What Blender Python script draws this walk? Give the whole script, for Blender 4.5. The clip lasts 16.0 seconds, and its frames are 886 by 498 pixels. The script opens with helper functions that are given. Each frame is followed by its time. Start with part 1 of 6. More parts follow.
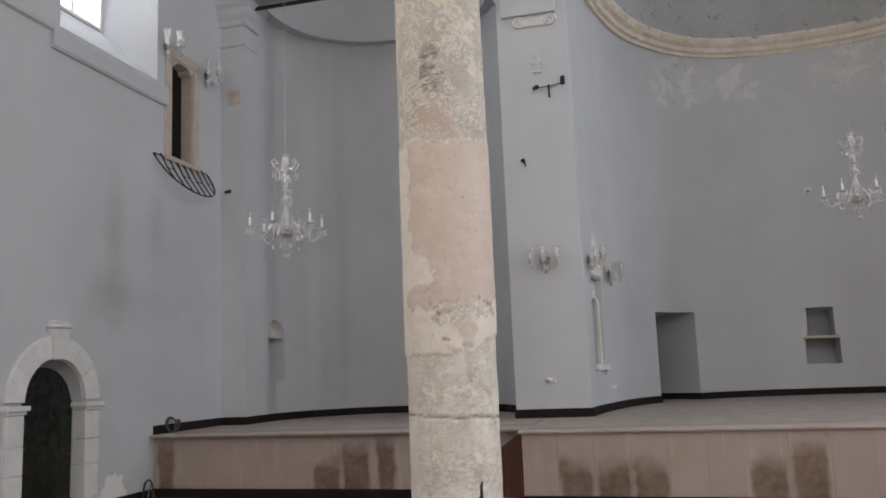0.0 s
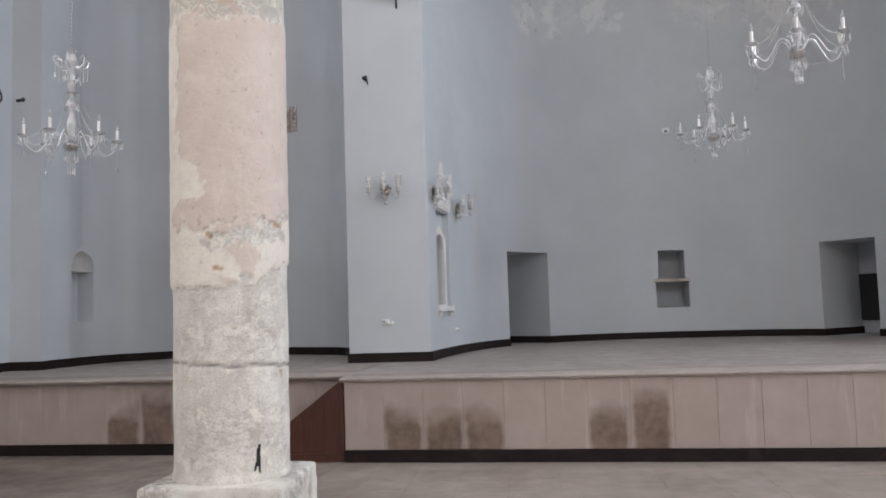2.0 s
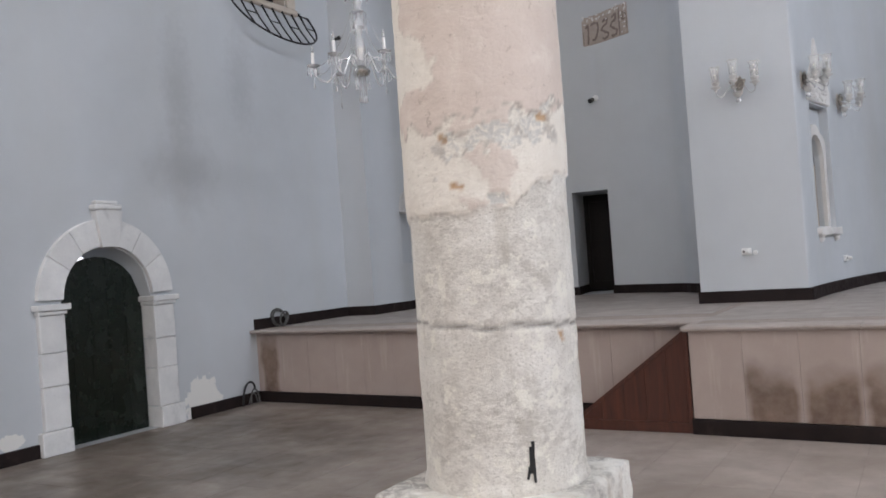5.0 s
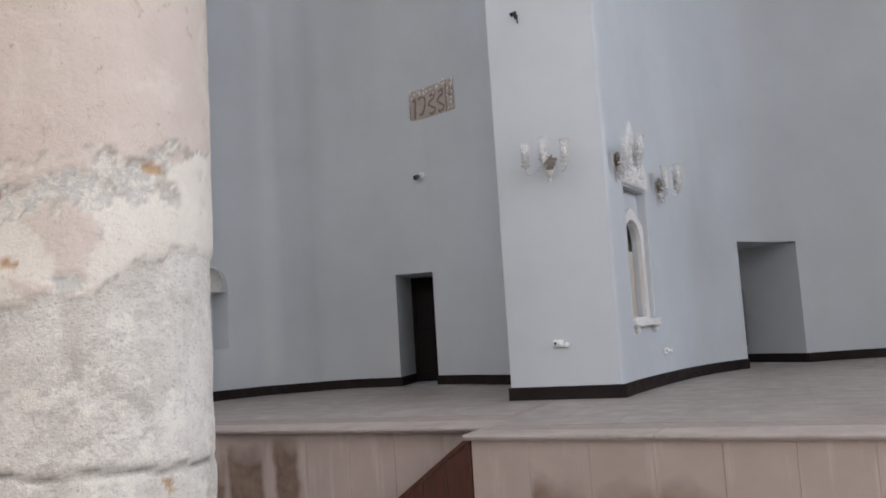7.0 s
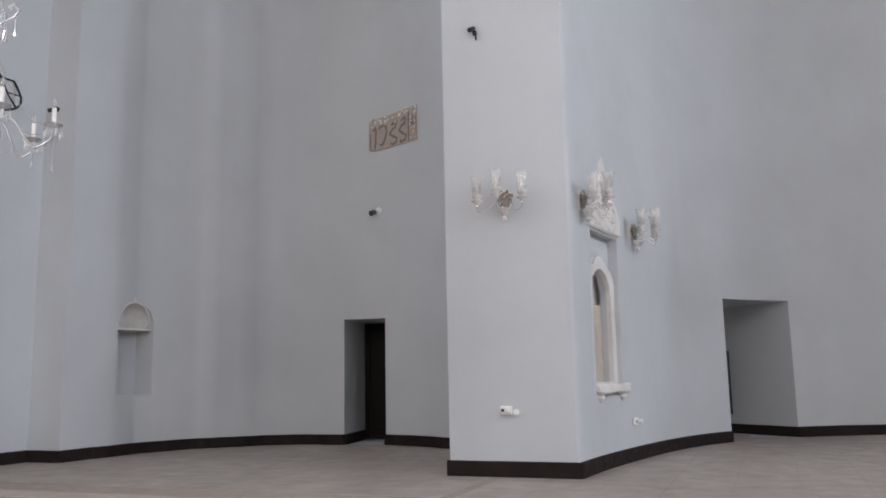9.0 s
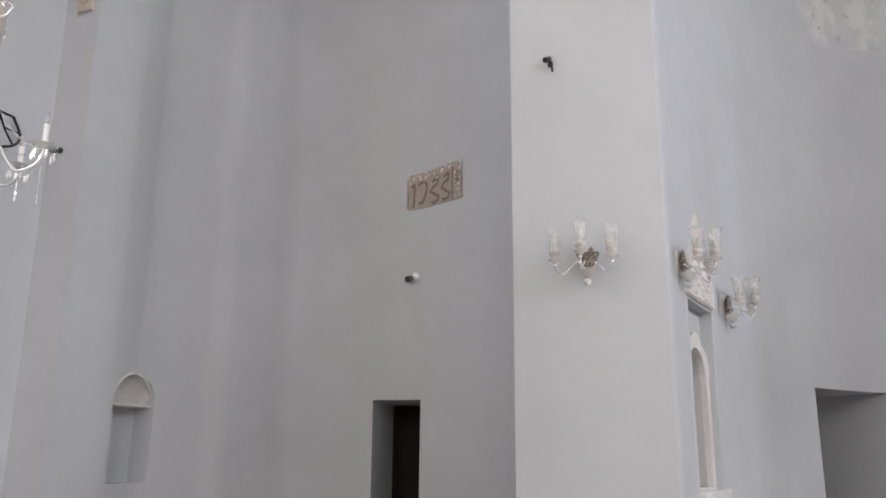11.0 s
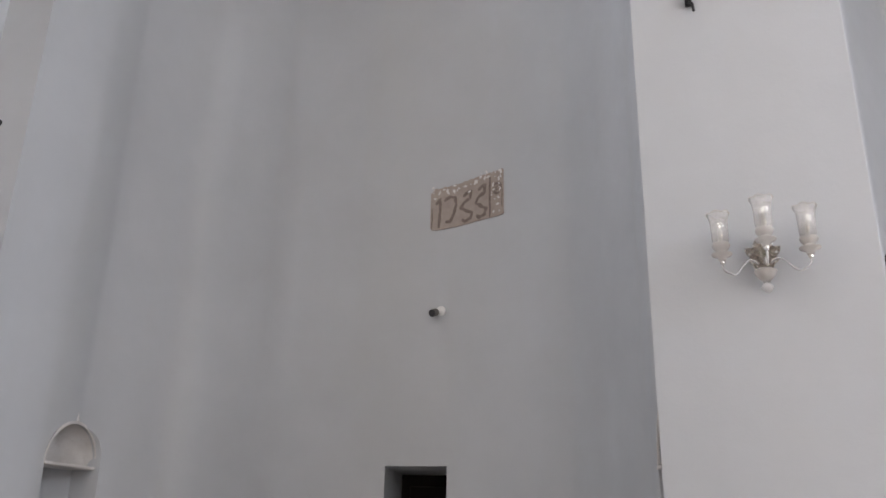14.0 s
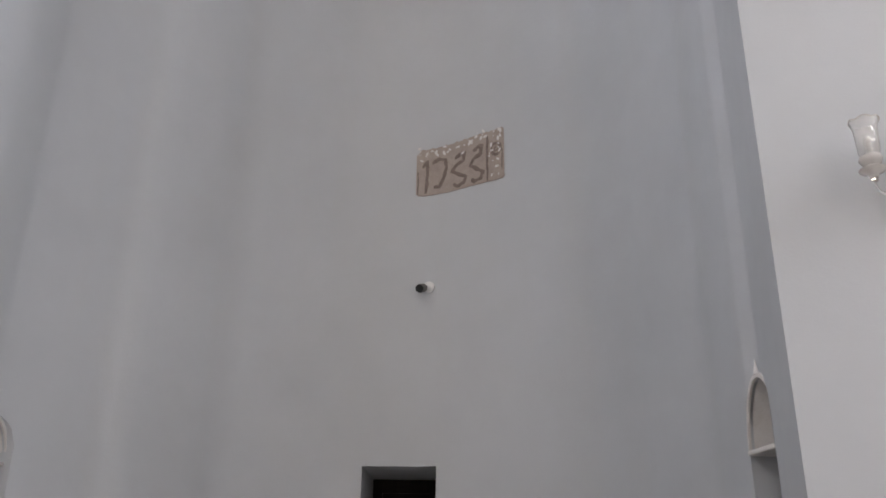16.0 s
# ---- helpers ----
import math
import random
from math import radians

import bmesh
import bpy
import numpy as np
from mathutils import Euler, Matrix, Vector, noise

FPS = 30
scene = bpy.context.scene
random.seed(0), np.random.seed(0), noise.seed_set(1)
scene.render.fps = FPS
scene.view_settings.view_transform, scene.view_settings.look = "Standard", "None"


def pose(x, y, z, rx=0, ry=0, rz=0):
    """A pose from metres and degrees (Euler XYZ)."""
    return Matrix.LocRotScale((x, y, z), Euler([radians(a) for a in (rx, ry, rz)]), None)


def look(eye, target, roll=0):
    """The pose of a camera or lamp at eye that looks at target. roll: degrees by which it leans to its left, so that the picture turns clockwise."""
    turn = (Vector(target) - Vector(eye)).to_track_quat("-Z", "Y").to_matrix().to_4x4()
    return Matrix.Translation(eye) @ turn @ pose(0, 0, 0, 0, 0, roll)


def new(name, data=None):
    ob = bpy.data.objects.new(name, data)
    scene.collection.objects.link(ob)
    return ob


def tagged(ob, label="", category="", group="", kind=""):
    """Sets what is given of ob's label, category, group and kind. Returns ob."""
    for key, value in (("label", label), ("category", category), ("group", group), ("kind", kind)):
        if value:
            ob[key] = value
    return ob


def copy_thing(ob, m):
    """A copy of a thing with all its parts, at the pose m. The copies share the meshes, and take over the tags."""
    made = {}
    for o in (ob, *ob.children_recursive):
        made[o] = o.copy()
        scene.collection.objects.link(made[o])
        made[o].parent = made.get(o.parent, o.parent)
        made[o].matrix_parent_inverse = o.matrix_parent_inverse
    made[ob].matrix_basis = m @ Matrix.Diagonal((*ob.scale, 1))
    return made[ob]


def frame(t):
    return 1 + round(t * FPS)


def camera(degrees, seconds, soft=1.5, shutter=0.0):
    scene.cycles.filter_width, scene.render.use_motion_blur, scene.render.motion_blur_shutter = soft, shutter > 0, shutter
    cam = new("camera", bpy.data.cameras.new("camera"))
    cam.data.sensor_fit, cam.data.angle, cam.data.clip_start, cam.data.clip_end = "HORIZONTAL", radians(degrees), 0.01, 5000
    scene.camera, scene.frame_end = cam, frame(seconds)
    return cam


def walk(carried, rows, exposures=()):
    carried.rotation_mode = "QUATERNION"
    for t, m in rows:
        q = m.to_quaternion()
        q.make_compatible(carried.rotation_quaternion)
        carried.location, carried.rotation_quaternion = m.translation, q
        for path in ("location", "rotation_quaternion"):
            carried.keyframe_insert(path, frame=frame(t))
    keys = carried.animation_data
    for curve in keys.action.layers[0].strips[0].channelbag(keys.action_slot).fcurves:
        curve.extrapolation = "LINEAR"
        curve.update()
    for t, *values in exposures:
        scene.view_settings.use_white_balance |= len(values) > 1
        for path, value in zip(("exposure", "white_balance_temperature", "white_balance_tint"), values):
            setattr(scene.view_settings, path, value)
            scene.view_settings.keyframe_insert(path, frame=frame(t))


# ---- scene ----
cam = camera(56.3, 16.0, soft=1.7)
PATH = [
    (0, (0.075, -0.629, 1.565), (-0.412, 1.289, 1.86), -2.3),
    (0.5, (0.159, -0.272, 1.552), (-0.075, 1.691, 1.854), -3.0),
    (1, (0.164, 0.125, 1.541), (0.179, 2.102, 1.84), -3.9),
    (1.5, (0.302, 0.422, 1.518), (0.281, 2.4, 1.813), -3.2),
    (2, (0.342, 0.653, 1.519), (0.149, 2.639, 1.667), -1.8),
    (2.5, (0.281, 0.959, 1.515), (-0.059, 2.93, 1.502), -0.8),
    (3, (0.275, 1.212, 1.459), (-0.376, 3.101, 1.376), -1.1),
    (3.2, (0.255, 1.379, 1.462), (-0.519, 3.221, 1.382), -1.4),
    (5.3, (0.178, 2.667, 1.509), (-0.84, 4.388, 1.549), -4.1),
    (5.5, (0.175, 2.82, 1.505), (-0.756, 4.588, 1.572), -4.0),
    (6, (0.214, 3.127, 1.535), (-0.535, 4.976, 1.677), -4.1),
    (6.5, (0.385, 3.414, 1.565), (-0.357, 5.263, 1.744), -4.0),
    (7, (0.477, 3.728, 1.547), (-0.259, 5.577, 1.751), -3.5),
    (7.5, (0.524, 4.056, 1.583), (-0.181, 5.911, 1.835), -3.3),
    (8, (0.621, 4.321, 1.592), (-0.084, 6.171, 1.874), -2.7),
    (8.2, (0.637, 4.433, 1.598), (-0.073, 6.281, 1.887), -2.4),
    (10.3, (0.035, 5.643, 1.761), (-0.678, 7.46, 2.199), 0.8),
    (10.5, (-0.074, 5.706, 1.759), (-0.789, 7.512, 2.235), 0.8),
    (11, (-0.311, 5.953, 1.762), (-1.032, 7.751, 2.26), 0.5),
    (11.5, (-0.492, 6.241, 1.78), (-1.321, 7.992, 2.278), -1.5),
    (12, (-0.743, 6.498, 1.744), (-1.558, 8.249, 2.264), 0.1),
    (12.5, (-1.027, 6.749, 1.751), (-1.686, 8.555, 2.3), 0.1),
    (13, (-1.235, 7.021, 1.755), (-1.886, 8.805, 2.384), 0.9),
    (13.5, (-1.497, 7.245, 1.747), (-2.112, 9.029, 2.411), 1.5),
    (14, (-1.782, 7.406, 1.775), (-2.357, 9.199, 2.45), 1.2),
    (14.5, (-2.066, 7.608, 1.763), (-2.639, 9.397, 2.448), 0.8),
    (15, (-2.326, 7.841, 1.721), (-2.9, 9.629, 2.41), 1.0),
    (15.5, (-2.594, 8.059, 1.74), (-3.07, 9.861, 2.464), 0.5),
    (16, (-2.648, 8.334, 1.691), (-3.03, 10.156, 2.421), 0.8),
]
EXPOSURE = [(0.0, -0.44, 6900, 18), (0.5, -0.48, 6900, 19), (1.0, 0.05, 6700, 16), (1.7, -0.03, 6530, 16), (2.6, -0.06, 6360, 18), (3.2, 0.03, 6280, 17), (5.5, 0.03, 6480, 17), (7.0, 0.03, 6480, 17),
            (8.0, 0.03, 6500, 18), (10.3, 0.23, 6900, 19), (12.0, 0.21, 6950, 20), (13.2, 0.18, 6900, 20), (14.0, 0.11, 6900, 20), (15.0, 0.24, 6900, 20), (16.0, 0.16, 6900, 20)]
walk(cam, [(t, look(eye, target, roll)) for t, eye, target, roll in PATH], EXPOSURE)

# ---- plan, in metres ----
XL, XR, YB, ZC = -6.90, 12.64, -9.0, 12.5      # side walls, back wall, nave ceiling
ZP = 0.86                                      # platform floor
YF = 11.54                                     # face of the piers
YRET = 11.72                                   # face of the corner pilaster
SX, SY, SR = -4.225, 12.15, 2.22                # small apse: middle, spring, half width
MX, MY, MR = 2.92, 13.0, 3.83                  # main apse
XJ = 7.02                                      # its right jamb
ZD = 8.05                                      # spring of the half domes
COL = (-1.505, 5.73)                           # column


def front_right(x):
    return 9.12 - 0.06 * (x + 1.55)


def front_left(x):
    return 9.88 - 0.05 * (x + 6.9)


# ---- daylight ----
world = bpy.data.worlds.new("sky")
scene.world = world
world.use_nodes = True
wn, wl = world.node_tree.nodes, world.node_tree.links
sky = wn.new("ShaderNodeTexSky")
sky.sky_type = "NISHITA"
sky.sun_disc = False
sky.sun_elevation, sky.sun_rotation = radians(48), radians(120)
wl.new(sky.outputs[0], wn["Background"].inputs[0])
wn["Background"].inputs[1].default_value = 0.12
sun = new("sun", bpy.data.lights.new("sun", "SUN"))
sun.data.energy, sun.data.angle, sun.data.color = 1.2, radians(12), (1.0, 0.96, 0.9)
sun.matrix_world = look((20, 14, 22), (0, 0, 0))


def window_light(name, place, target, w, h, power, color=(0.95, 0.98, 1.0)):
    lamp = new(name, bpy.data.lights.new(name, "AREA"))
    lamp.data.shape, lamp.data.size, lamp.data.size_y, lamp.data.energy, lamp.data.color = "RECTANGLE", w, h, power, color
    lamp.matrix_world = look(place, target)
    return lamp


SKY_SIDE, SUNNY_SIDE = (0.84, 0.93, 1.0), (1.0, 0.94, 0.84)
# Lamps added on blank walls for unseen windows, tuned to balance the walls.
for wy, power in ((-6.0, 340), (-1.0, 480), (4.0, 690), (8.6, 1160)):
    window_light("window_light", (XR - 0.02, wy, 7.4), (XR - 5, wy, 6.2), 2.6, 4.0, power, SKY_SIDE)
for wx, power in ((10.0, 280), (5.0, 310), (0.0, 410), (-4.6, 340)):
    window_light("window_light", (wx, YB + 0.02, 7.3), (wx, YB + 5, 6.4), 2.6, 4.0, power, (0.99, 0.97, 0.92))
# Added low lamp on the blank end wall, for an unseen door.
window_light("window_light", (6.5, YB + 0.02, 1.8), (6.5, YB + 5, 1.7), 2.4, 3.2, 240, (1.0, 0.88, 0.70))
# Added lamp on the blank left wall, brightens column and small apse.
window_light("window_light", (XL + 0.02, 2.5, 7.5), (XL + 5, 2.5, 6.0), 1.8, 2.8, 430, SUNNY_SIDE)
# This one stands in the splayed window itself.
window_light("window_light", (XL - 0.74, 8.81, 7.75), (XL + 5, 8.81, 7.0), 1.2, 1.6, 105, SKY_SIDE)


# ---- mesh helpers ----
def mesh_of(bm, name, mat=None, smooth=None):
    """One mesh; smooth: the angle under which edges are shaded round."""
    if smooth is not None:
        bm.normal_update()
        for f in bm.faces:
            f.smooth = True
        for e in bm.edges:
            e.smooth = len(e.link_faces) == 2 and e.calc_face_angle(0.0) < radians(smooth)
    me = bpy.data.meshes.new(name)
    bm.to_mesh(me)
    bm.free()
    if mat:
        me.materials.append(mat)
    return me


def part(name, bm, mat, parent=None, label="", smooth=None):
    ob = new(name, mesh_of(bm, name, mat, smooth))
    if parent:
        ob.parent = parent
    if label:
        tagged(ob, label)
    return ob


def thing(name, m, label, category, group=""):
    ob = new(name)
    ob.empty_display_size = 0.1
    ob.matrix_world = m
    return tagged(ob, label, category, group)


def structure(name, bm, mat, label="", smooth=None):
    return tagged(part(name, bm, mat, None, "", smooth), label, "", "", "structure")


def add_box(bm, x0, x1, y0, y1, z0, z1, bevel=0.0, seg=1):
    vs = [bm.verts.new((x, y, z)) for z in (z0, z1) for x, y in ((x0, y0), (x1, y0), (x1, y1), (x0, y1))]
    fs = [bm.faces.new([vs[i] for i in q]) for q in ((3, 2, 1, 0), (4, 5, 6, 7), (0, 1, 5, 4), (1, 2, 6, 5), (2, 3, 7, 6), (3, 0, 4, 7))]
    if bevel:
        bmesh.ops.bevel(bm, geom=list({e for f in fs for e in f.edges}), offset=bevel, segments=seg, affect="EDGES", profile=0.5)
    return bm


def box(*a, **k):
    return add_box(bmesh.new(), *a, **k)


def add_lathe(bm, profile, seg=16, at=(0, 0, 0)):
    rings = []
    for r, z in profile:
        if r < 1e-5:
            rings.append([bm.verts.new((at[0], at[1], at[2] + z))])
        else:
            rings.append([bm.verts.new((at[0] + r * math.cos(a), at[1] + r * math.sin(a), at[2] + z)) for a in (2 * math.pi * i / seg for i in range(seg))])
    for a, b in zip(rings, rings[1:]):
        for i in range(seg):
            q = [a[i % len(a)], a[(i + 1) % len(a)], b[(i + 1) % len(b)], b[i % len(b)]]
            q = [v for n, v in enumerate(q) if v not in q[:n]]
            if len(q) > 2:
                bm.faces.new(q)
    return bm


def lathe(profile, seg=16, at=(0, 0, 0)):
    return add_lathe(bmesh.new(), profile, seg, at)


def add_tube(bm, pts, r, seg=6):
    """A round bar along points; r: a radius or one for each point."""
    pts = [Vector(p) for p in pts]
    rs = r if isinstance(r, (list, tuple)) else [r] * len(pts)
    rings, up = [], Vector((0.13, 0.21, 0.97)).normalized()
    for i, p in enumerate(pts):
        d = (pts[min(i + 1, len(pts) - 1)] - pts[max(i - 1, 0)]).normalized()
        side = d.cross(up)
        if side.length < 0.05:
            side = d.cross(Vector((1, 0, 0)))
        side.normalize()
        up = side.cross(d).normalized()
        rings.append([bm.verts.new(p + rs[i] * (math.cos(a) * side + math.sin(a) * up)) for a in (2 * math.pi * k / seg for k in range(seg))])
    for a, b in zip(rings, rings[1:]):
        for k in range(seg):
            bm.faces.new([a[k], a[(k + 1) % seg], b[(k + 1) % seg], b[k]])
    bm.faces.new(rings[0][::-1])
    bm.faces.new(rings[-1])
    return bm


def tube(pts, r, seg=6):
    return add_tube(bmesh.new(), pts, r, seg)


def bezier(p0, p1, p2, p3, n=12):
    p0, p1, p2, p3 = map(Vector, (p0, p1, p2, p3))
    return [(1 - t) ** 3 * p0 + 3 * t * (1 - t) ** 2 * p1 + 3 * t * t * (1 - t) * p2 + t ** 3 * p3 for t in (i / n for i in range(n + 1))]


# ---- materials ----
def material(name, color, rough=0.6, metal=0.0):
    mat = bpy.data.materials.new(name)
    mat.use_nodes = True
    p = mat.node_tree.nodes["Principled BSDF"]
    p.inputs["Base Color"].default_value = (*color, 1)
    p.inputs["Roughness"].default_value = rough
    p.inputs["Metallic"].default_value = metal
    return mat


class Nodes:
    """Small shorthand for node graphs."""

    def __init__(self, mat):
        self.t = mat.node_tree
        self.p = self.t.nodes["Principled BSDF"]
        self.geo = self.add("ShaderNodeNewGeometry")
        self.co = self.geo.outputs["Position"]

    def add(self, kind):
        return self.t.nodes.new(kind)

    def link(self, a, b):
        if isinstance(a, (int, float)):
            b.default_value = a
        elif isinstance(a, tuple):
            b.default_value = (*a, 1) if len(a) == 3 and len(b.default_value) == 4 else a
        else:
            self.t.links.new(a, b)

    def noise(self, scale, detail=4.0, rough=0.55, co=None, warp=0.0):
        n = self.add("ShaderNodeTexNoise")
        self.link(co or self.co, n.inputs["Vector"])
        n.inputs["Scale"].default_value, n.inputs["Detail"].default_value, n.inputs["Roughness"].default_value, n.inputs["Distortion"].default_value = scale, detail, rough, warp
        return n.outputs[0]

    def stretch(self, sx, sy, sz, co=None):
        m = self.add("ShaderNodeMapping")
        self.link(co or self.co, m.inputs["Vector"])
        m.inputs["Scale"].default_value = (sx, sy, sz)
        return m.outputs[0]

    def ramp(self, v, a, b, lo=0.0, hi=1.0):
        n = self.add("ShaderNodeMapRange")
        self.link(v, n.inputs[0])
        for i, x in enumerate((a, b, lo, hi)):
            n.inputs[i + 1].default_value = x
        return n.outputs[0]

    def math(self, op, a, b=0.0):
        n = self.add("ShaderNodeMath")
        n.operation = op
        self.link(a, n.inputs[0])
        self.link(b, n.inputs[1])
        return n.outputs[0]

    def mix(self, f, a, b):
        n = self.add("ShaderNodeMix")
        n.data_type = "RGBA"
        self.link(f, n.inputs[0])
        self.link(a, n.inputs[6])
        self.link(b, n.inputs[7])
        return n.outputs[2]

    def axis(self, i, world=False):
        n = self.add("ShaderNodeSeparateXYZ")
        self.link(self.geo.outputs["Position"] if world else self.co, n.inputs[0])
        return n.outputs[i]

    def bump(self, h, strength=0.3, dist=0.01, after=None):
        n = self.add("ShaderNodeBump")
        n.inputs["Strength"].default_value, n.inputs["Distance"].default_value = strength, dist
        self.link(h, n.inputs["Height"])
        if after:
            self.link(after, n.inputs["Normal"])
        return n.outputs[0]

    def done(self, color=None, rough=None, normal=None):
        for v, key in ((color, "Base Color"), (rough, "Roughness"), (normal, "Normal")):
            if v is not None:
                self.link(v, self.p.inputs[key])

    def spot(self, c, r, k=1.0, wobble=0.4):
        """1 at c, 0 at r from it, with an uneven edge; k: how much taller than wide."""
        m = self.add("ShaderNodeMapping")
        self.link(self.geo.outputs["Position"], m.inputs["Vector"])
        m.inputs["Scale"].default_value = (1, 1, 1 / k)
        m.inputs["Location"].default_value = (-c[0], -c[1], -c[2] / k)
        d = self.add("ShaderNodeVectorMath")
        d.operation = "LENGTH"
        self.link(m.outputs[0], d.inputs[0])
        w = self.math("MULTIPLY", self.math("SUBTRACT", self.noise(3.0 / max(r, 0.3), 6, 0.65, self.geo.outputs["Position"]), 0.5), wobble * r * 2.2)
        return self.ramp(self.math("ADD", d.outputs["Value"], w), r, r * 0.25)

    def random(self):
        return self.add("ShaderNodeObjectInfo").outputs["Random"]

    def attribute(self, name):
        n = self.add("ShaderNodeAttribute")
        n.attribute_name = name
        return n.outputs["Fac"]


def plaster(name, color, peel=(), grey_spots=(), chips=()):
    """Matt wall paint on uneven plaster; peel, grey_spots, chips: spots (x, y, z, radius, height) of flaked paint, soft
    grey colour and lost paint.
    """
    mat = material(name, color, 0.75)
    n = Nodes(mat)
    c2 = tuple(v * 0.90 for v in color)
    col = n.mix(n.ramp(n.noise(0.7, 5, 0.6), 0.35, 0.7), color, c2)
    col = n.mix(n.ramp(n.noise(1.0, 3, 0.5, n.stretch(2.2, 2.2, 0.12)), 0.45, 0.75, 0, 0.5), col, tuple(v * 0.93 for v in (color[0] * 1.02, color[1], color[2] * 0.96)))
    col = n.mix(n.ramp(n.noise(38, 4, 0.7), 0.62, 0.8, 0, 0.25), col, tuple(v * 0.82 for v in color))
    h = n.math("ADD", n.noise(3.0, 6, 0.6), n.math("MULTIPLY", n.noise(60, 3, 0.6), 0.12))
    for x, y, z, r, k in peel:
        m = n.spot((x, y, z), r, k, 0.5)
        fl = n.ramp(n.math("ADD", n.noise(2.5, 9, 0.66, None, 0.7), n.math("MULTIPLY", m, 0.14)), 0.57, 0.66)
        fl = n.math("MULTIPLY", fl, n.ramp(m, 0.05, 0.35))
        cloud = n.math("MULTIPLY", n.ramp(n.noise(2.6, 7, 0.66, None, 0.4), 0.40, 0.62), n.ramp(m, 0.0, 0.5))
        col = n.mix(n.math("MULTIPLY", cloud, 0.45), col, (0.62, 0.62, 0.60))
        col = n.mix(n.math("MULTIPLY", fl, 0.45), col, (0.74, 0.73, 0.71))
        dk = n.math("MULTIPLY", n.ramp(n.noise(6, 7, 0.7), 0.58, 0.66), n.ramp(m, 0.1, 0.5))
        col = n.mix(n.math("MULTIPLY", dk, 0.4), col, (0.24, 0.23, 0.21))
        h = n.math("SUBTRACT", h, n.math("MULTIPLY", fl, 0.4))
    for x, y, z, r, k in grey_spots:
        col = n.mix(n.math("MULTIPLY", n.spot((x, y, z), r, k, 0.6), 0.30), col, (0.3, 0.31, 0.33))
    for x, y, z, r, k in chips:
        m = n.ramp(n.spot((x, y, z), r, k, 0.5), 0.28, 0.34)
        col = n.mix(m, col, (0.74, 0.73, 0.70))
        h = n.math("SUBTRACT", h, n.math("MULTIPLY", m, 0.5))
    n.done(col, n.ramp(n.noise(6, 3), 0.3, 0.7, 0.66, 0.85), n.bump(h, 0.22, 0.02))
    return mat


BLUE_GREY = (0.522, 0.548, 0.575)
PAINT = plaster("pale_blue_paint", BLUE_GREY)
PAINT_LEFT = plaster("pale_blue_paint_spotted", BLUE_GREY, (), [(XL, 8.92, 3.75, 0.28, 3.2), (XL, 8.95, 2.75, 0.55, 1.2), (XL, 9.9, 3.9, 0.3, 2.5)], [(XL, 8.98, 0.14, 0.34, 1.1), (XL, 6.75, 0.20, 0.16, 0.6)])
PAINT_APSE = plaster("pale_blue_paint_flaking", BLUE_GREY, [(0.75, 16.3, 7.15, 0.95, 0.75), (1.9, 16.8, 7.25, 0.7, 0.8), (5.2, 16.2, 7.0, 0.9, 0.8), (4.2, 16.7, 7.3, 0.9, 0.7), (6.2, 15.3, 7.1, 0.7, 1.0)])
PAINT_WHITE = plaster("ceiling_paint", (0.7, 0.7, 0.69))


def dome_paint():
    mat = material("dome_paint", (0.42, 0.44, 0.45), 0.8)
    n = Nodes(mat)
    col = n.mix(n.ramp(n.noise(0.8, 5, 0.6), 0.35, 0.7), (0.45, 0.47, 0.48), (0.37, 0.39, 0.40))
    m = n.math("MAXIMUM", n.ramp(n.noise(0.9, 3), 0.42, 0.62), n.ramp(n.axis(2), ZD + 1.3, ZD + 0.1))
    spots = n.math("MULTIPLY", n.ramp(n.noise(6.5, 8, 0.74, None, 0.5), 0.585, 0.625), m)
    col = n.mix(n.math("MULTIPLY", spots, 0.85), col, (0.13, 0.125, 0.11))
    pale = n.math("MULTIPLY", n.ramp(n.noise(6.5, 8, 0.75, None, 0.5), 0.62, 0.66), m)
    col = n.mix(n.math("MULTIPLY", pale, 0.6), col, (0.6, 0.58, 0.53))
    n.done(col, None, n.bump(n.math("SUBTRACT", n.noise(3, 6, 0.6), spots), 0.35, 0.02))
    return mat


DOME = dome_paint()


def bared_paint(name, c, r, k):
    """Wall paint that has come off along one stretch, down to brown stone."""
    mat = plaster(name, BLUE_GREY)
    n = Nodes(mat)
    under = n.p.inputs["Base Color"].links[0].from_socket
    bare = n.mix(n.ramp(n.noise(5, 6, 0.65), 0.4, 0.6), (0.40, 0.325, 0.26), (0.60, 0.54, 0.46))
    m = n.math("MULTIPLY", n.ramp(n.spot(c, r, k, 0.3), 0.15, 0.35), n.ramp(n.noise(4, 5, 0.6, n.stretch(1, 1, 0.5)), 0.36, 0.48))
    n.done(n.mix(m, under, bare))
    return mat


PAINT_BARED = bared_paint("pale_blue_paint_bared", (-3.9, 14.3, 8.18), 1.25, 0.5)


